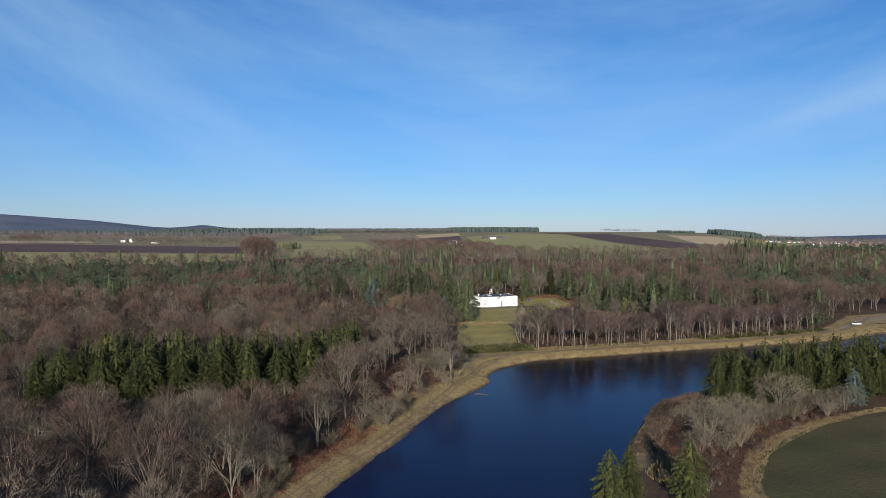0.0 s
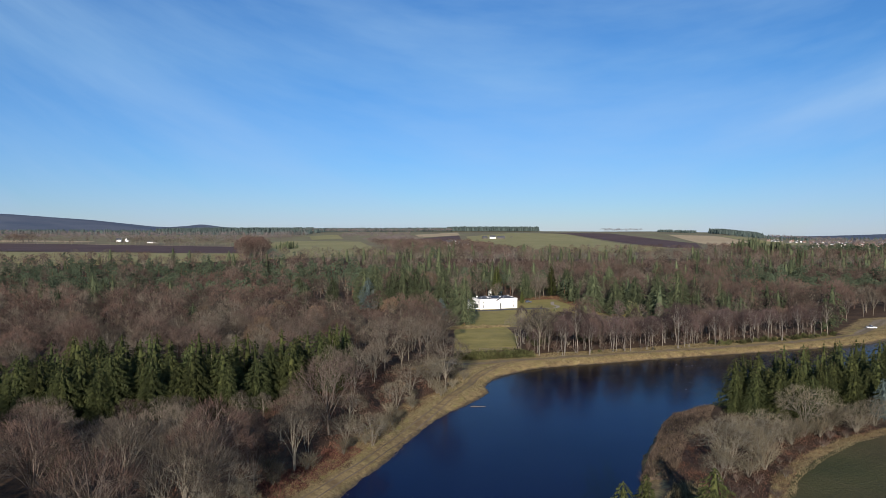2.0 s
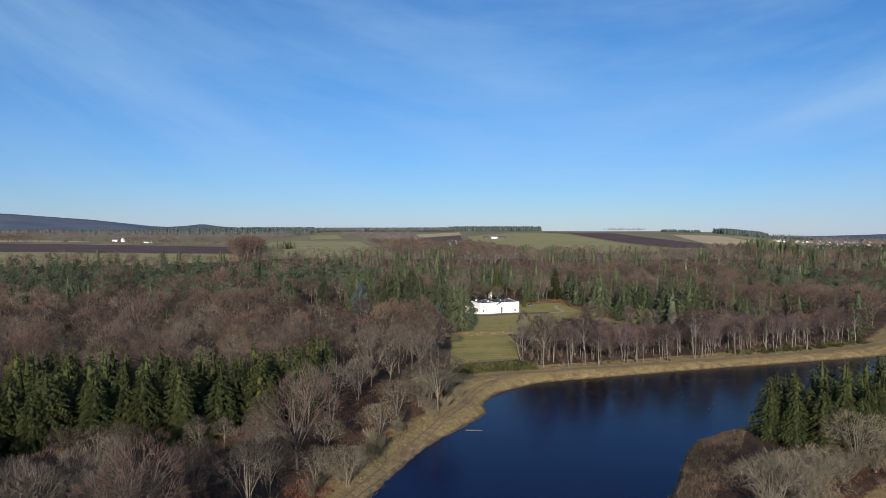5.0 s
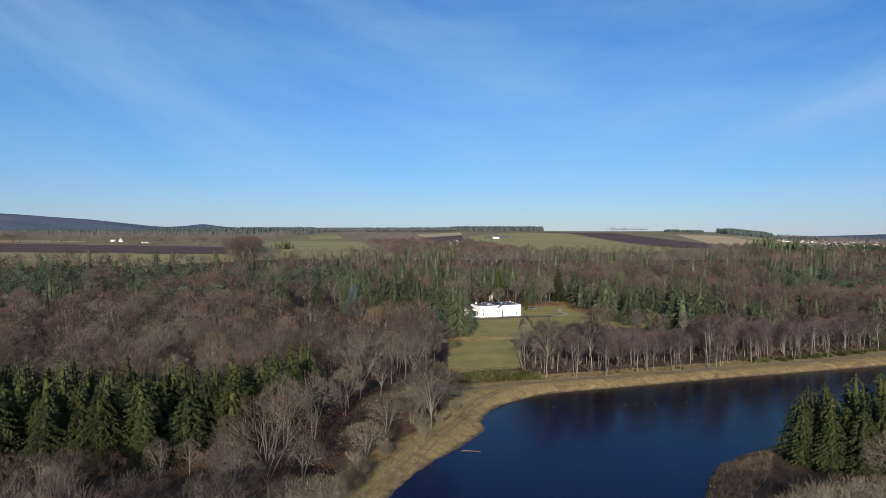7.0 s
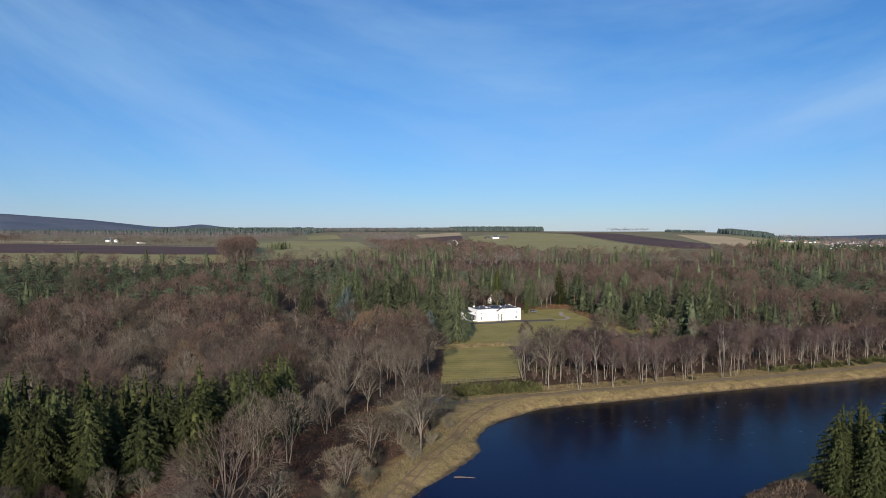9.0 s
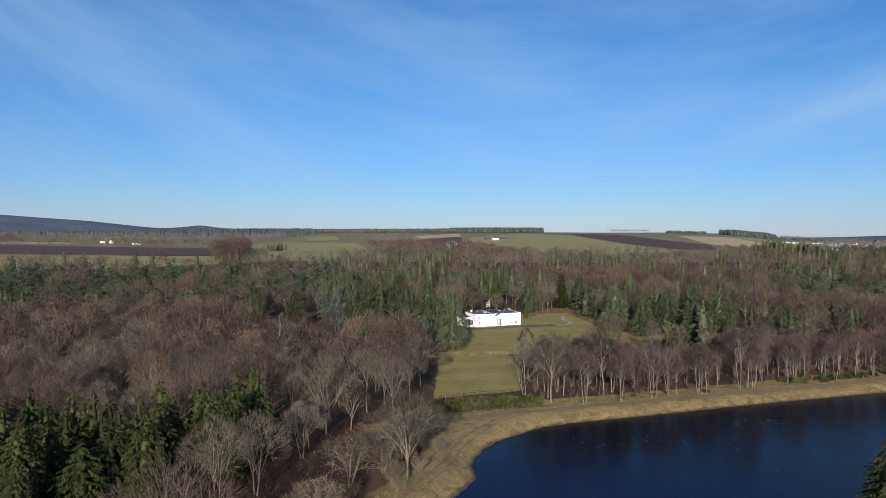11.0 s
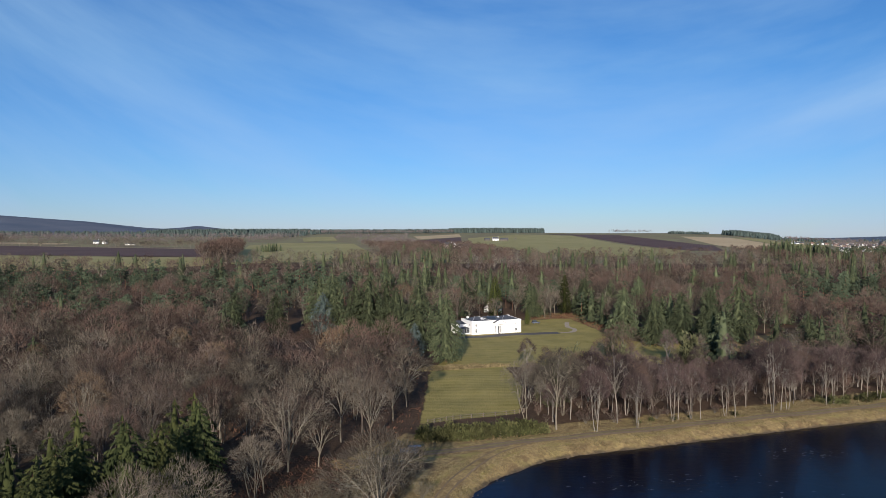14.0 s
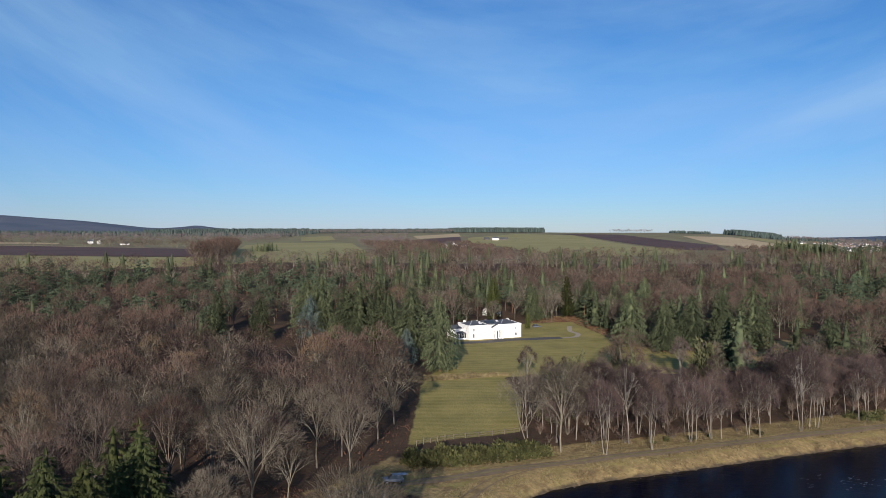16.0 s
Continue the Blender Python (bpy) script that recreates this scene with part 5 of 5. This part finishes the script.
def country_house():
    house = tagged(new("country_house"), "white rendered two-storey country house with slate roof", "house")
    z = float(land(38, 474)) - 0.05
    house.matrix_basis = pose(HOUSE_AT[0], HOUSE_AT[1], z, 0, 0, HOUSE_TURN)
    L, D, H = 27.0, 13.0, 6.3
    front_windows = [(1.9, 3.0, 0.9, 2.7), (1.9, 3.0, 3.9, 5.1), (23.6, 24.8, 0.9, 2.4), (23.8, 24.6, 3.9, 5.0)]
    blind = [(5.4, 6.4, 0.9, 2.8), (8.6, 9.6, 0.9, 2.8), (18.2, 19.2, 0.9, 2.8), (20.9, 21.9, 0.9, 2.8)]
    door_hole = [(12.2, 13.2, 0.2, 3.9), (13.6, 15.0, 0.0, 3.7), (15.4, 16.4, 0.2, 3.9)]
    part("front_wall", wall_panel(bmesh.new(), L, H, 0.4, front_windows + blind + door_hole), WHITE_WALL, house)
    side_windows = [(2.0, 3.0, 0.9, 2.6), (2.0, 3.0, 3.9, 5.1), (5.5, 6.5, 3.9, 5.1), (9.0, 10.0, 3.9, 5.1)]
    side = placed(part("side_wall", wall_panel(bmesh.new(), D - 0.8, H, 0.4, side_windows), WHITE_WALL, house), pose(0, D - 0.4, 0, 0, 0, -90))
    placed(part("side_wall", wall_panel(bmesh.new(), D - 0.8, H, 0.4, side_windows[:2]), WHITE_WALL, house), pose(L, 0.4, 0, 0, 0, 90))
    placed(part("rear_wall", wall_panel(bmesh.new(), L, H, 0.4, []), WHITE_WALL, house), pose(L, D, 0, 0, 0, 180))
    for w in front_windows:
        window(house, *w)
    for w in blind:
        window(house, *w, pane=WHITE_WALL)
    for w in side_windows:
        window(house, *w, at=pose(0, D - 0.4, 0, 0, 0, -90))
    for w in side_windows[:2]:
        window(house, *w, at=pose(L, 0.4, 0, 0, 0, 90))
    for w in (door_hole[0], door_hole[2]):
        window(house, *w)
    door = part("door", boxed(13.6, 0.15, 0.0, 15.0, 0.22, 3.7), GLASS, house, "dark panelled front door")
    part("door_handle", boxed(14.65, 0.08, 1.3, 14.70, 0.15, 1.5), FRAME, door)
    bm = bmesh.new()
    for b in ((-0.12, -0.12, H, L + 0.12, 0.30, H + 0.35), (-0.12, D - 0.3, H, L + 0.12, D + 0.12, H + 0.35), (-0.12, 0.30, H, 0.30, D - 0.3, H + 0.35), (L - 0.3, 0.30, H, L + 0.12, D - 0.3, H + 0.35)):
        box(bm, *b, bevel=0.03)
    part("parapet", bm, WHITE_WALL, house)
    roof = part("roof", hip_roof(bmesh.new(), 0.3, 0.3, 10.6, D - 0.3, H + 0.1, 1.7, 4.2), SLATE, house, "grey slate hipped roof")
    roof_b = part("roof", hip_roof(bmesh.new(), 16.4, 0.3, L - 0.3, D - 0.3, H + 0.1, 1.7, 4.2), SLATE, house, "grey slate hipped roof")
    middle = bmesh.new()
    hip_roof(middle, 9.5, 2.2, 17.5, D - 0.3, H + 0.12, 1.55, 0.2)
    roof_c = part("roof", middle, SLATE, house, "grey slate roof over the hall")
    # hips picked out in lead, skylights and panels
    for rf, x0, x1 in ((roof, 0.3, 10.6), (roof_b, 16.4, L - 0.3)):
        bm = bmesh.new()
        ym = D / 2
        for p, q in (((x0, 0.3), (x0 + 4.2, ym)), ((x1, 0.3), (x1 - 4.2, ym))):
            v, f = tube([(p[0], p[1], H + 0.14), (q[0], q[1], H + 1.84)], (0.09, 0.09), 4)
            vs = [bm.verts.new(c) for c in v]
            for t in f:
                bm.faces.new([vs[k] for k in t])
        part("hip_capping", bm, FRAME, rf, "pale lead hip capping")
    def on_slope(name, x0, x1, s0, s1, mat, rf, label, base=0.3, depth=D / 2 - 0.3, rise=1.7, z0=H + 0.1):
        a = math.atan2(rise, depth)
        placed(part(name, boxed(x0, s0, 0.03, x1, s1, 0.12, bevel=0.01), mat, rf, label), pose(0, base, z0, math.degrees(a)))
    on_slope("solar_panel", 10.2, 14.8, 1.2, 3.9, GLASS, roof_c, "black solar panels", 2.2, 4.25, 1.55, H + 0.12)
    on_slope("skylight", 6.2, 7.6, 2.2, 3.6, FRAME, roof, "pale glazed skylight")
    on_slope("skylight", 16.2, 17.2, 2.6, 3.8, FRAME, roof_c, "pale glazed skylight", 2.2, 4.25, 1.55, H + 0.12)
    for x, y in ((1.6, 9.5), (5.6, 6.5), (12.0, 8.2), (21.6, 6.5), (24.0, 9.0)):
        bm = boxed(x, y, H + 0.3, x + 0.9, y + 0.7, H + 1.45, bevel=0.03)
        box(bm, x - 0.08, y - 0.08, H + 1.45, x + 0.98, y + 0.78, H + 1.58, bevel=0.02)
        chimney = part("chimney", bm, WHITE_WALL, house, "white rendered chimney stack")
        for k in range(2):
            pot = bmesh.new()
            bmesh.ops.create_cone(pot, cap_ends=True, segments=10, radius1=0.16, radius2=0.12, depth=0.5, matrix=Matrix.Translation((x + 0.25 + 0.4 * k, y + 0.35, H + 1.8)))
            part("chimney_pot", pot, TIMBER, chimney)
    # portico
    for x in (11.9, 13.35, 15.25, 16.7):
        bm = bmesh.new()
        bmesh.ops.create_cone(bm, cap_ends=True, segments=14, radius1=0.24, radius2=0.2, depth=4.5, matrix=Matrix.Translation((x, -1.3, 2.45)))
        box(bm, x - 0.38, -1.68, 0, x + 0.38, -0.92, 0.2), box(bm, x - 0.36, -1.66, 4.7, x + 0.36, -0.94, 4.9)
        part("column", bm, WHITE_WALL, house)
    bm = boxed(11.4, -1.75, 4.9, 17.2, -0.005, 5.6, bevel=0.03)
    part("entablature", bm, WHITE_WALL, house)
    bm = bmesh.new()
    p = [bm.verts.new(c) for c in ((11.3, -1.85, 5.6), (17.3, -1.85, 5.6), (14.3, -1.85, 7.1), (11.3, 2.5, 5.6), (17.3, 2.5, 5.6), (14.3, 2.5, 7.1))]
    for f in ((0, 1, 2), (5, 4, 3), (0, 3, 4, 1), (1, 4, 5, 2), (2, 5, 3, 0)):
        bm.faces.new([p[k] for k in f])
    pediment = part("pediment", bm, WHITE_WALL, house)
    bm = bmesh.new()
    for s in (-1, 1):
        v = [bm.verts.new((14.3 + s * dx, y, zz)) for dx, y, zz in ((3.2, -1.95, 5.55), (0, -1.95, 7.2), (0, 2.6, 7.2), (3.2, 2.6, 5.55), (3.2, -1.95, 5.43), (0, -1.95, 7.08), (0, 2.6, 7.08), (3.2, 2.6, 5.43))]
        for f in ((0, 1, 2, 3), (7, 6, 5, 4), (0, 4, 5, 1), (2, 6, 7, 3), (3, 7, 4, 0)):
            bm.faces.new([v[k] for k in f])
    bmesh.ops.recalc_face_normals(bm, faces=bm.faces)
    part("pediment_roof", bm, SLATE, pediment, "slate pediment roof")
    part("step", boxed(11.2, -2.3, 0.0, 17.4, -0.005, 0.12, bevel=0.02), STONE, house)
    # service wing and sun room at the side
    wing_holes = [(1.0, 2.0, 0.9, 2.4), (3.2, 4.2, 0.9, 2.4)]
    bm = wall_panel(bmesh.new(), 5.5, 4.6, 0.35, wing_holes)
    placed(part("wing_wall", bm, WHITE_WALL, house), pose(-5.5, 6.5, 0))
    placed(part("wing_wall", wall_panel(bmesh.new(), 6.15, 4.6, 0.35, []), WHITE_WALL, house), pose(-5.5, 13.0, 0, 0, 0, -90))
    placed(part("wing_wall", wall_panel(bmesh.new(), 5.15, 4.6, 0.35, []), WHITE_WALL, house), pose(-0.02, 13.0, 0, 0, 0, 180))
    for w in wing_holes:
        window(house, *w, at=pose(-5.5, 6.5, 0))
    part("wing_roof", hip_roof(bmesh.new(), -5.8, 6.3, -0.03, 13.2, 4.62, 1.5, 1.8), SLATE, house, "slate roof of the side wing")
    part("sun_room_base", boxed(-3.6, 2.6, 0, -0.03, 6.4, 0.7), WHITE_WALL, house)
    sun_room = part("sun_room_roof", hip_roof(bmesh.new(), -3.8, 2.4, -0.03, 6.45, 2.9, 0.8, 1.2), SLATE, house, "low roof of the glazed sun room")
    for k in range(5):
        x = -3.55 + 0.86 * k
        part("mullion", boxed(x, 2.62, 0.7, x + 0.1, 2.72, 2.9), FRAME, sun_room)
        if k < 4:
            part("pane", boxed(x + 0.1, 2.66, 0.7, x + 0.86, 2.68, 2.9), GLASS, sun_room)
    for k in range(5):
        y = 2.75 + 0.88 * k
        part("mullion", boxed(-3.58, y, 0.7, -3.48, y + 0.1, 2.9), FRAME, sun_room)
        if k < 4:
            part("pane", boxed(-3.54, y + 0.1, 0.7, -3.52, y + 0.88, 2.9), GLASS, sun_room)


scrub_patch("scrub", GROVE, 6.0, 1.8, 4.2, 48, "thorn scrub in the grove")
country_house()


def ribbon(name, line, width, mat, label, category, lift=0.06):
    """A drive or terrace: a strip of gravel laid over the ground."""
    line = np.asarray(line)
    ahead = np.gradient(line, axis=0)
    side = unit(np.column_stack([-ahead[:, 1], ahead[:, 0]]))
    cuts = np.linspace(-0.5, 0.5, 5)
    wear = (1 + 0.16 * np.sin(np.arange(len(line)) * 1.7) + 0.12 * np.sin(np.arange(len(line)) * 0.61 + 1))[:, None] if "track" in name else 1.0
    xy = np.stack([line + side * width * wear * c for c in cuts], 1).reshape(-1, 2)
    verts = np.column_stack([xy, land(xy[:, 0], xy[:, 1]) + lift])
    i = (np.arange(len(line) - 1)[:, None] * 5 + np.arange(4)).ravel()
    tagged(new(name, mesh(name, verts, np.stack([i, i + 5, i + 6, i + 1], 1), mat)), label, category, kind="structure")


def beside(line, off):
    line = np.asarray(line)
    ahead = np.gradient(line, axis=0)
    return line + unit(np.column_stack([-ahead[:, 1], ahead[:, 0]])) * off


ribbon("track_1", MAIN_TRACK, 2.7, TRACK_EARTH, "brown rutted earth track along the river", "track", 0.10)
ribbon("track_middle_1", MAIN_TRACK, 0.6, VERGE, "grassy middle of the earth track", "track", 0.15)
for k, off in enumerate((-0.95, 0.95)):
    ribbon("track_%d" % (k + 2), beside(BANK_TRACK, off), 0.36, RUT, "worn wheel rut in the bank grass", "track", 0.14)
ribbon("terrace", curve_through([(16, 458.5), (30, 464.0), (45, 470), (58, 474.5), (70, 476.5)]), 5.6, GRAVEL, "dark gravel terrace before the house", "terrace")
ribbon("drive", curve_through([(71, 476.5), (77, 480), (80, 488), (78, 498), (80, 512)]), 2.4, PALE_GRAVEL, "pale curving gravel drive", "drive")


# ---------------------------------------------------------------- plain houses, farms and the town
def small_house(x, y, length, depth, eaves, rise, turn, wall, roof_mat, label, group="", lift=0.0, windows=2):
    h = tagged(new("house"), label, "house", group)
    h.matrix_basis = pose(x, y, float(ground_height(x, y)) - 0.3 + lift, 0, 0, turn)
    a, d = length / 2, depth / 2
    bm = bmesh.new()
    v = [bm.verts.new(c) for c in ((-a, -d, 0), (a, -d, 0), (a, d, 0), (-a, d, 0), (-a, -d, eaves), (a, -d, eaves), (a, d, eaves), (-a, d, eaves), (-a, 0, eaves + rise), (a, 0, eaves + rise))]
    for f in ((3, 2, 1, 0), (0, 1, 5, 4), (2, 3, 7, 6), (1, 2, 6, 9, 5), (3, 0, 4, 8, 7), (4, 5, 9, 8), (6, 7, 8, 9)):
        bm.faces.new([v[k] for k in f])
    part("wall", bm, wall, h)
    bm = bmesh.new()
    for s in (-1, 1):
        v = [bm.verts.new(c) for c in ((-a - 0.3, s * (d + 0.4), eaves - 0.15), (a + 0.3, s * (d + 0.4), eaves - 0.15), (a + 0.3, 0, eaves + rise + 0.12), (-a - 0.3, 0, eaves + rise + 0.12),
                                       (-a - 0.3, s * (d + 0.4), eaves + 0.1), (a + 0.3, s * (d + 0.4), eaves + 0.1), (a + 0.3, 0, eaves + rise + 0.35), (-a - 0.3, 0, eaves + rise + 0.35))]
        for f in ((0, 1, 2, 3), (4, 5, 6, 7), (0, 1, 5, 4), (1, 2, 6, 5), (3, 0, 4, 7)):
            bm.faces.new([v[k] for k in f])
    bmesh.ops.recalc_face_normals(bm, faces=bm.faces)
    roof = part("roof", bm, roof_mat, h)
    part("chimney", boxed(a - 1.3, -0.4, eaves + rise - 0.3, a - 0.4, 0.4, eaves + rise + 1.3), wall, roof)
    for k in range(windows):
        xx = -a + length * (k + 0.5) / windows
        part("window", boxed(xx - 0.6, -d - 0.06, 1.0, xx + 0.6, -d + 0.02, 2.3), GLASS, h)
    return h


small_house(39.5, 556, 6, 4.6, 2.8, 2.0, 80, WHITE_WALL, SLATE, "small white cottage among trees behind the mansion", lift=0.3)
small_house(45.0, 553, 6, 4.6, 3.2, 2.2, 85, WHITE_WALL, SLATE, "white gabled cottage among trees behind the mansion", lift=0.3)
small_house(-788, 1712, 11, 8, 5, 4, 15, WHITE_WALL, SLATE, "white farmhouse beyond the ploughed field")
small_house(-770, 1716, 9, 8, 5, 4, 95, WHITE_WALL, SLATE, "white gabled farmhouse beyond the ploughed field")
small_house(-690, 1668, 18, 8, 3, 2, 8, WHITE_WALL, SLATE, "long low white farm building")
small_house(16, 1526, 14, 9, 7, 5, 10, WHITE_WALL, SLATE, "white house at the edge of the far wood")
small_house(28, 1530, 12, 8, 6, 5, 100, WHITE_WALL, SLATE, "white gabled house at the edge of the far wood")
small_house(46, 1528, 22, 9, 5, 4, 5, WHITE_WALL, SLATE, "long white house with a dark slate roof")
small_house(142, 1985, 16, 9, 6, 4, 10, WHITE_WALL, SLATE, "white farmhouse on the green slope")
small_house(165, 1990, 22, 10, 4, 4, 0, STONE, SLATE, "grey stone barn on the green slope")
small_house(120, 1992, 14, 9, 4, 4, 20, STONE, SLATE, "grey stone farm building on the green slope")
town = random.Random(5)
for k in range(190):
    f = town.random()
    if k < 26:
        x, y = 935 + 300 * f, 2080 + 40 * town.random() - 20
    else:
        y = 1430 + 700 * f
        x = y * (0.525 + 0.12 * town.random())
    small_house(x, y, 6 + 4 * town.random(), 5.5, 2.6 + 1.6 * town.random(), 2.4, town.uniform(-40, 40), WHITE_WALL if town.random() < (0.75 if k < 26 else 0.3) else SANDSTONE, SLATE if town.random() < 0.6 else ROOF_TILE,
                "small pale house in the distant town", "town houses", windows=2)
small_house(1170, 1985, 18, 10, 9, 6, 80, STONE, SLATE, "stone church hall in the distant town")


# ---------------------------------------------------------------- fence, vehicles, driftwood, stones
def fence():
    f = tagged(new("paddock_fence"), "weathered post and rail fence round the paddock", "fence")
    line = curve_through([(9, 316), (18, 320.5), (33.5, 327), (37, 329)], 4)
    steps = np.linspace(0, len(line) - 1, 16)
    spots = [line[int(s)] * (1 - s % 1) + line[min(int(s) + 1, len(line) - 1)] * (s % 1) for s in steps]
    tops = []
    for n, (x, y) in enumerate(spots):
        z, h = float(land(x, y)), 1.35 + (0.25 if n in (1, 4) else 0.06 * math.sin(5 * n))
        part("post", boxed(x - 0.09, y - 0.09, z - 0.2, x + 0.09, y + 0.09, z + h, bevel=0.02), TIMBER, f)
        tops.append(Vector((x, y, z)))
    for a, b in zip(tops, tops[1:]):
        for h in (0.55, 1.15):
            v, q = tube([a + Vector((0, -0.12, h)), b + Vector((0, -0.12, h))], (0.06, 0.06), 4)
            d = mesh("rail", v, q, TIMBER)
            under(new("rail", d), f)


fence()


def vehicle(name, label, x, y, turn, paint, length=4.3, height=1.65, pickup=False, tailgate=False):
    car = tagged(new(name), label, "car")
    car.matrix_basis = pose(x, y, float(land(x, y)) + 0.02, 0, 0, turn)
    a, w = length / 2, 0.88
    bm = boxed(-a, -w, 0.32, a, w, 0.95, bevel=0.1)
    part("body", bm, paint, car)
    bm = bmesh.new()
    back = -0.2 if pickup else -a + 0.15
    low = [bm.verts.new(c) for c in ((back, -w + 0.05, 0.95), (a - 1.1, -w + 0.05, 0.95), (a - 1.1, w - 0.05, 0.95), (back, w - 0.05, 0.95))]
    high = [bm.verts.new(c) for c in ((back + 0.3, -w + 0.2, height), (a - 1.9, -w + 0.2, height), (a - 1.9, w - 0.2, height), (back + 0.3, w - 0.2, height))]
    for k in range(4):
        bm.faces.new((low[k], low[(k + 1) % 4], high[(k + 1) % 4], high[k]))
    bm.faces.new(high)
    cabin = part("cabin", bm, GLASS, car, "dark cabin windows")
    part("roof", boxed(back + 0.26, -w + 0.17, height - 0.02, a - 1.86, w - 0.17, height + 0.06, bevel=0.02), paint, car)
    for sx in (-a + 0.8, a - 0.85):
        for sy in (-w, w):
            bm = bmesh.new()
            bmesh.ops.create_cone(bm, cap_ends=True, segments=16, radius1=0.34, radius2=0.34, depth=0.24, matrix=Matrix.Translation((sx, sy, 0.34)) @ Matrix.Rotation(radians(90), 4, "X"))
            wheel = part("wheel", bm, TYRE, car, "black tyre")
            bm = bmesh.new()
            bmesh.ops.create_cone(bm, cap_ends=True, segments=12, radius1=0.2, radius2=0.2, depth=0.27, matrix=Matrix.Translation((sx, sy, 0.34)) @ Matrix.Rotation(radians(90), 4, "X"))
            part("rim", bm, STEEL, wheel, "grey metal rim")
    for sy in (-0.6, 0.6):
        part("headlight", boxed(a - 0.04, sy - 0.16, 0.66, a + 0.02, sy + 0.16, 0.80), FRAME, car)
        part("tail_light", boxed(-a - 0.02, sy - 0.12, 0.66, -a + 0.04, sy + 0.12, 0.84), RED_LENS, car)
    if tailgate:
        placed(part("tailgate", boxed(-1.05, -0.7, 0, 0, 0.7, 0.07, bevel=0.02), paint, car, "raised tailgate"), pose(-a + 0.45, 0, height + 0.03, 0, -6, 0))
    return car


vehicle("parked_car", "silver-blue estate car with raised tailgate beside the track", 5.4, 290.5, 187, BLUE_PAINT, tailgate=True)
vehicle("pickup_truck", "white pickup parked on the riverside gravel", 233, 391, 175, WHITE_PAINT, 5.0, 1.75, pickup=True)
vehicle("parked_car", "silver car parked beside the country house", 62.5, 509, 12, BLUE_PAINT)


def driftwood():
    v, f = tube([(10.6, 233.0, 0.10), (12, 233.2, 0.08), (14.2, 233.0, 0.05), (15.4, 232.8, 0.03)], (0.16, 0.15, 0.12, 0.06), 7)
    tagged(new("driftwood_log", mesh("driftwood_log", v, f, BARK_BROWN)), "weathered grey log lying in the water by the bank", "log")


driftwood()


def shore_stones():
    """Rough stones along the water's edge."""
    rng = np.random.default_rng(12)
    line = FAR_BANK[24:130]
    vs, fs, base = [], [], 0
    for k in range(240):
        s = rng.uniform(0, len(line) - 1.01)
        p = line[int(s)] * (1 - s % 1) + line[int(s) + 1] * (s % 1) + rng.normal(0, 0.7, 2)
        r = rng.uniform(0.08, 0.2)
        o = np.array([(1, 0, 0), (0, 1, 0), (-1, 0, 0), (0, -1, 0), (0, 0, 0.7), (0, 0, -0.7)]) * r * rng.uniform(0.7, 1.25, (6, 3))
        z = max(float(np.interp(s % 1, (0, 1), (0, 0))), 0.0) + 0.05
        vs.append(o + (p[0], p[1], z))
        fs.append(np.array([(0, 1, 4), (1, 2, 4), (2, 3, 4), (3, 0, 4), (1, 0, 5), (2, 1, 5), (3, 2, 5), (0, 3, 5)]) + base)
        base += 6
    tagged(new("shore_stones", mesh("shore_stones", np.vstack(vs), np.vstack(fs), STONE)), "grey stones strewn along the waterline", "stones", kind="stuff")


shore_stones()


def riffle():
    """Flecks of white water over the shallows."""
    rng = np.random.default_rng(15)
    spots = np.vstack([rng.normal((102, 298), (6, 2), (36, 2)), rng.normal((58, 278), (12, 3), (40, 2)), rng.normal((95, 268), (14, 6), (24, 2))])
    n = len(spots)
    ok = area_distance(spots[:, 0], spots[:, 1], RIVER) < -2
    p = np.column_stack([spots, np.full(n, 0.03)])[ok]
    m = len(p)
    way = unit(np.column_stack([np.ones(m), rng.normal(0.25, 0.25, m), np.zeros(m)]))
    side = np.column_stack([-way[:, 1], way[:, 0], np.zeros(m)]) * rng.uniform(0.02, 0.05, (m, 1))
    ln = rng.uniform(0.2, 0.7, (m, 1))
    v = np.stack([p - way * ln, p + side, p + way * ln, p - side], 1).reshape(-1, 3)
    v[:, 2] += np.tile((0, 0.02, 0, 0.02), m)
    tagged(new("river_foam", mesh("river_foam", v, np.arange(4 * m).reshape(-1, 4), FOAM)), "white flecks of foam on shallow riffles", "foam", kind="stuff")


riffle()
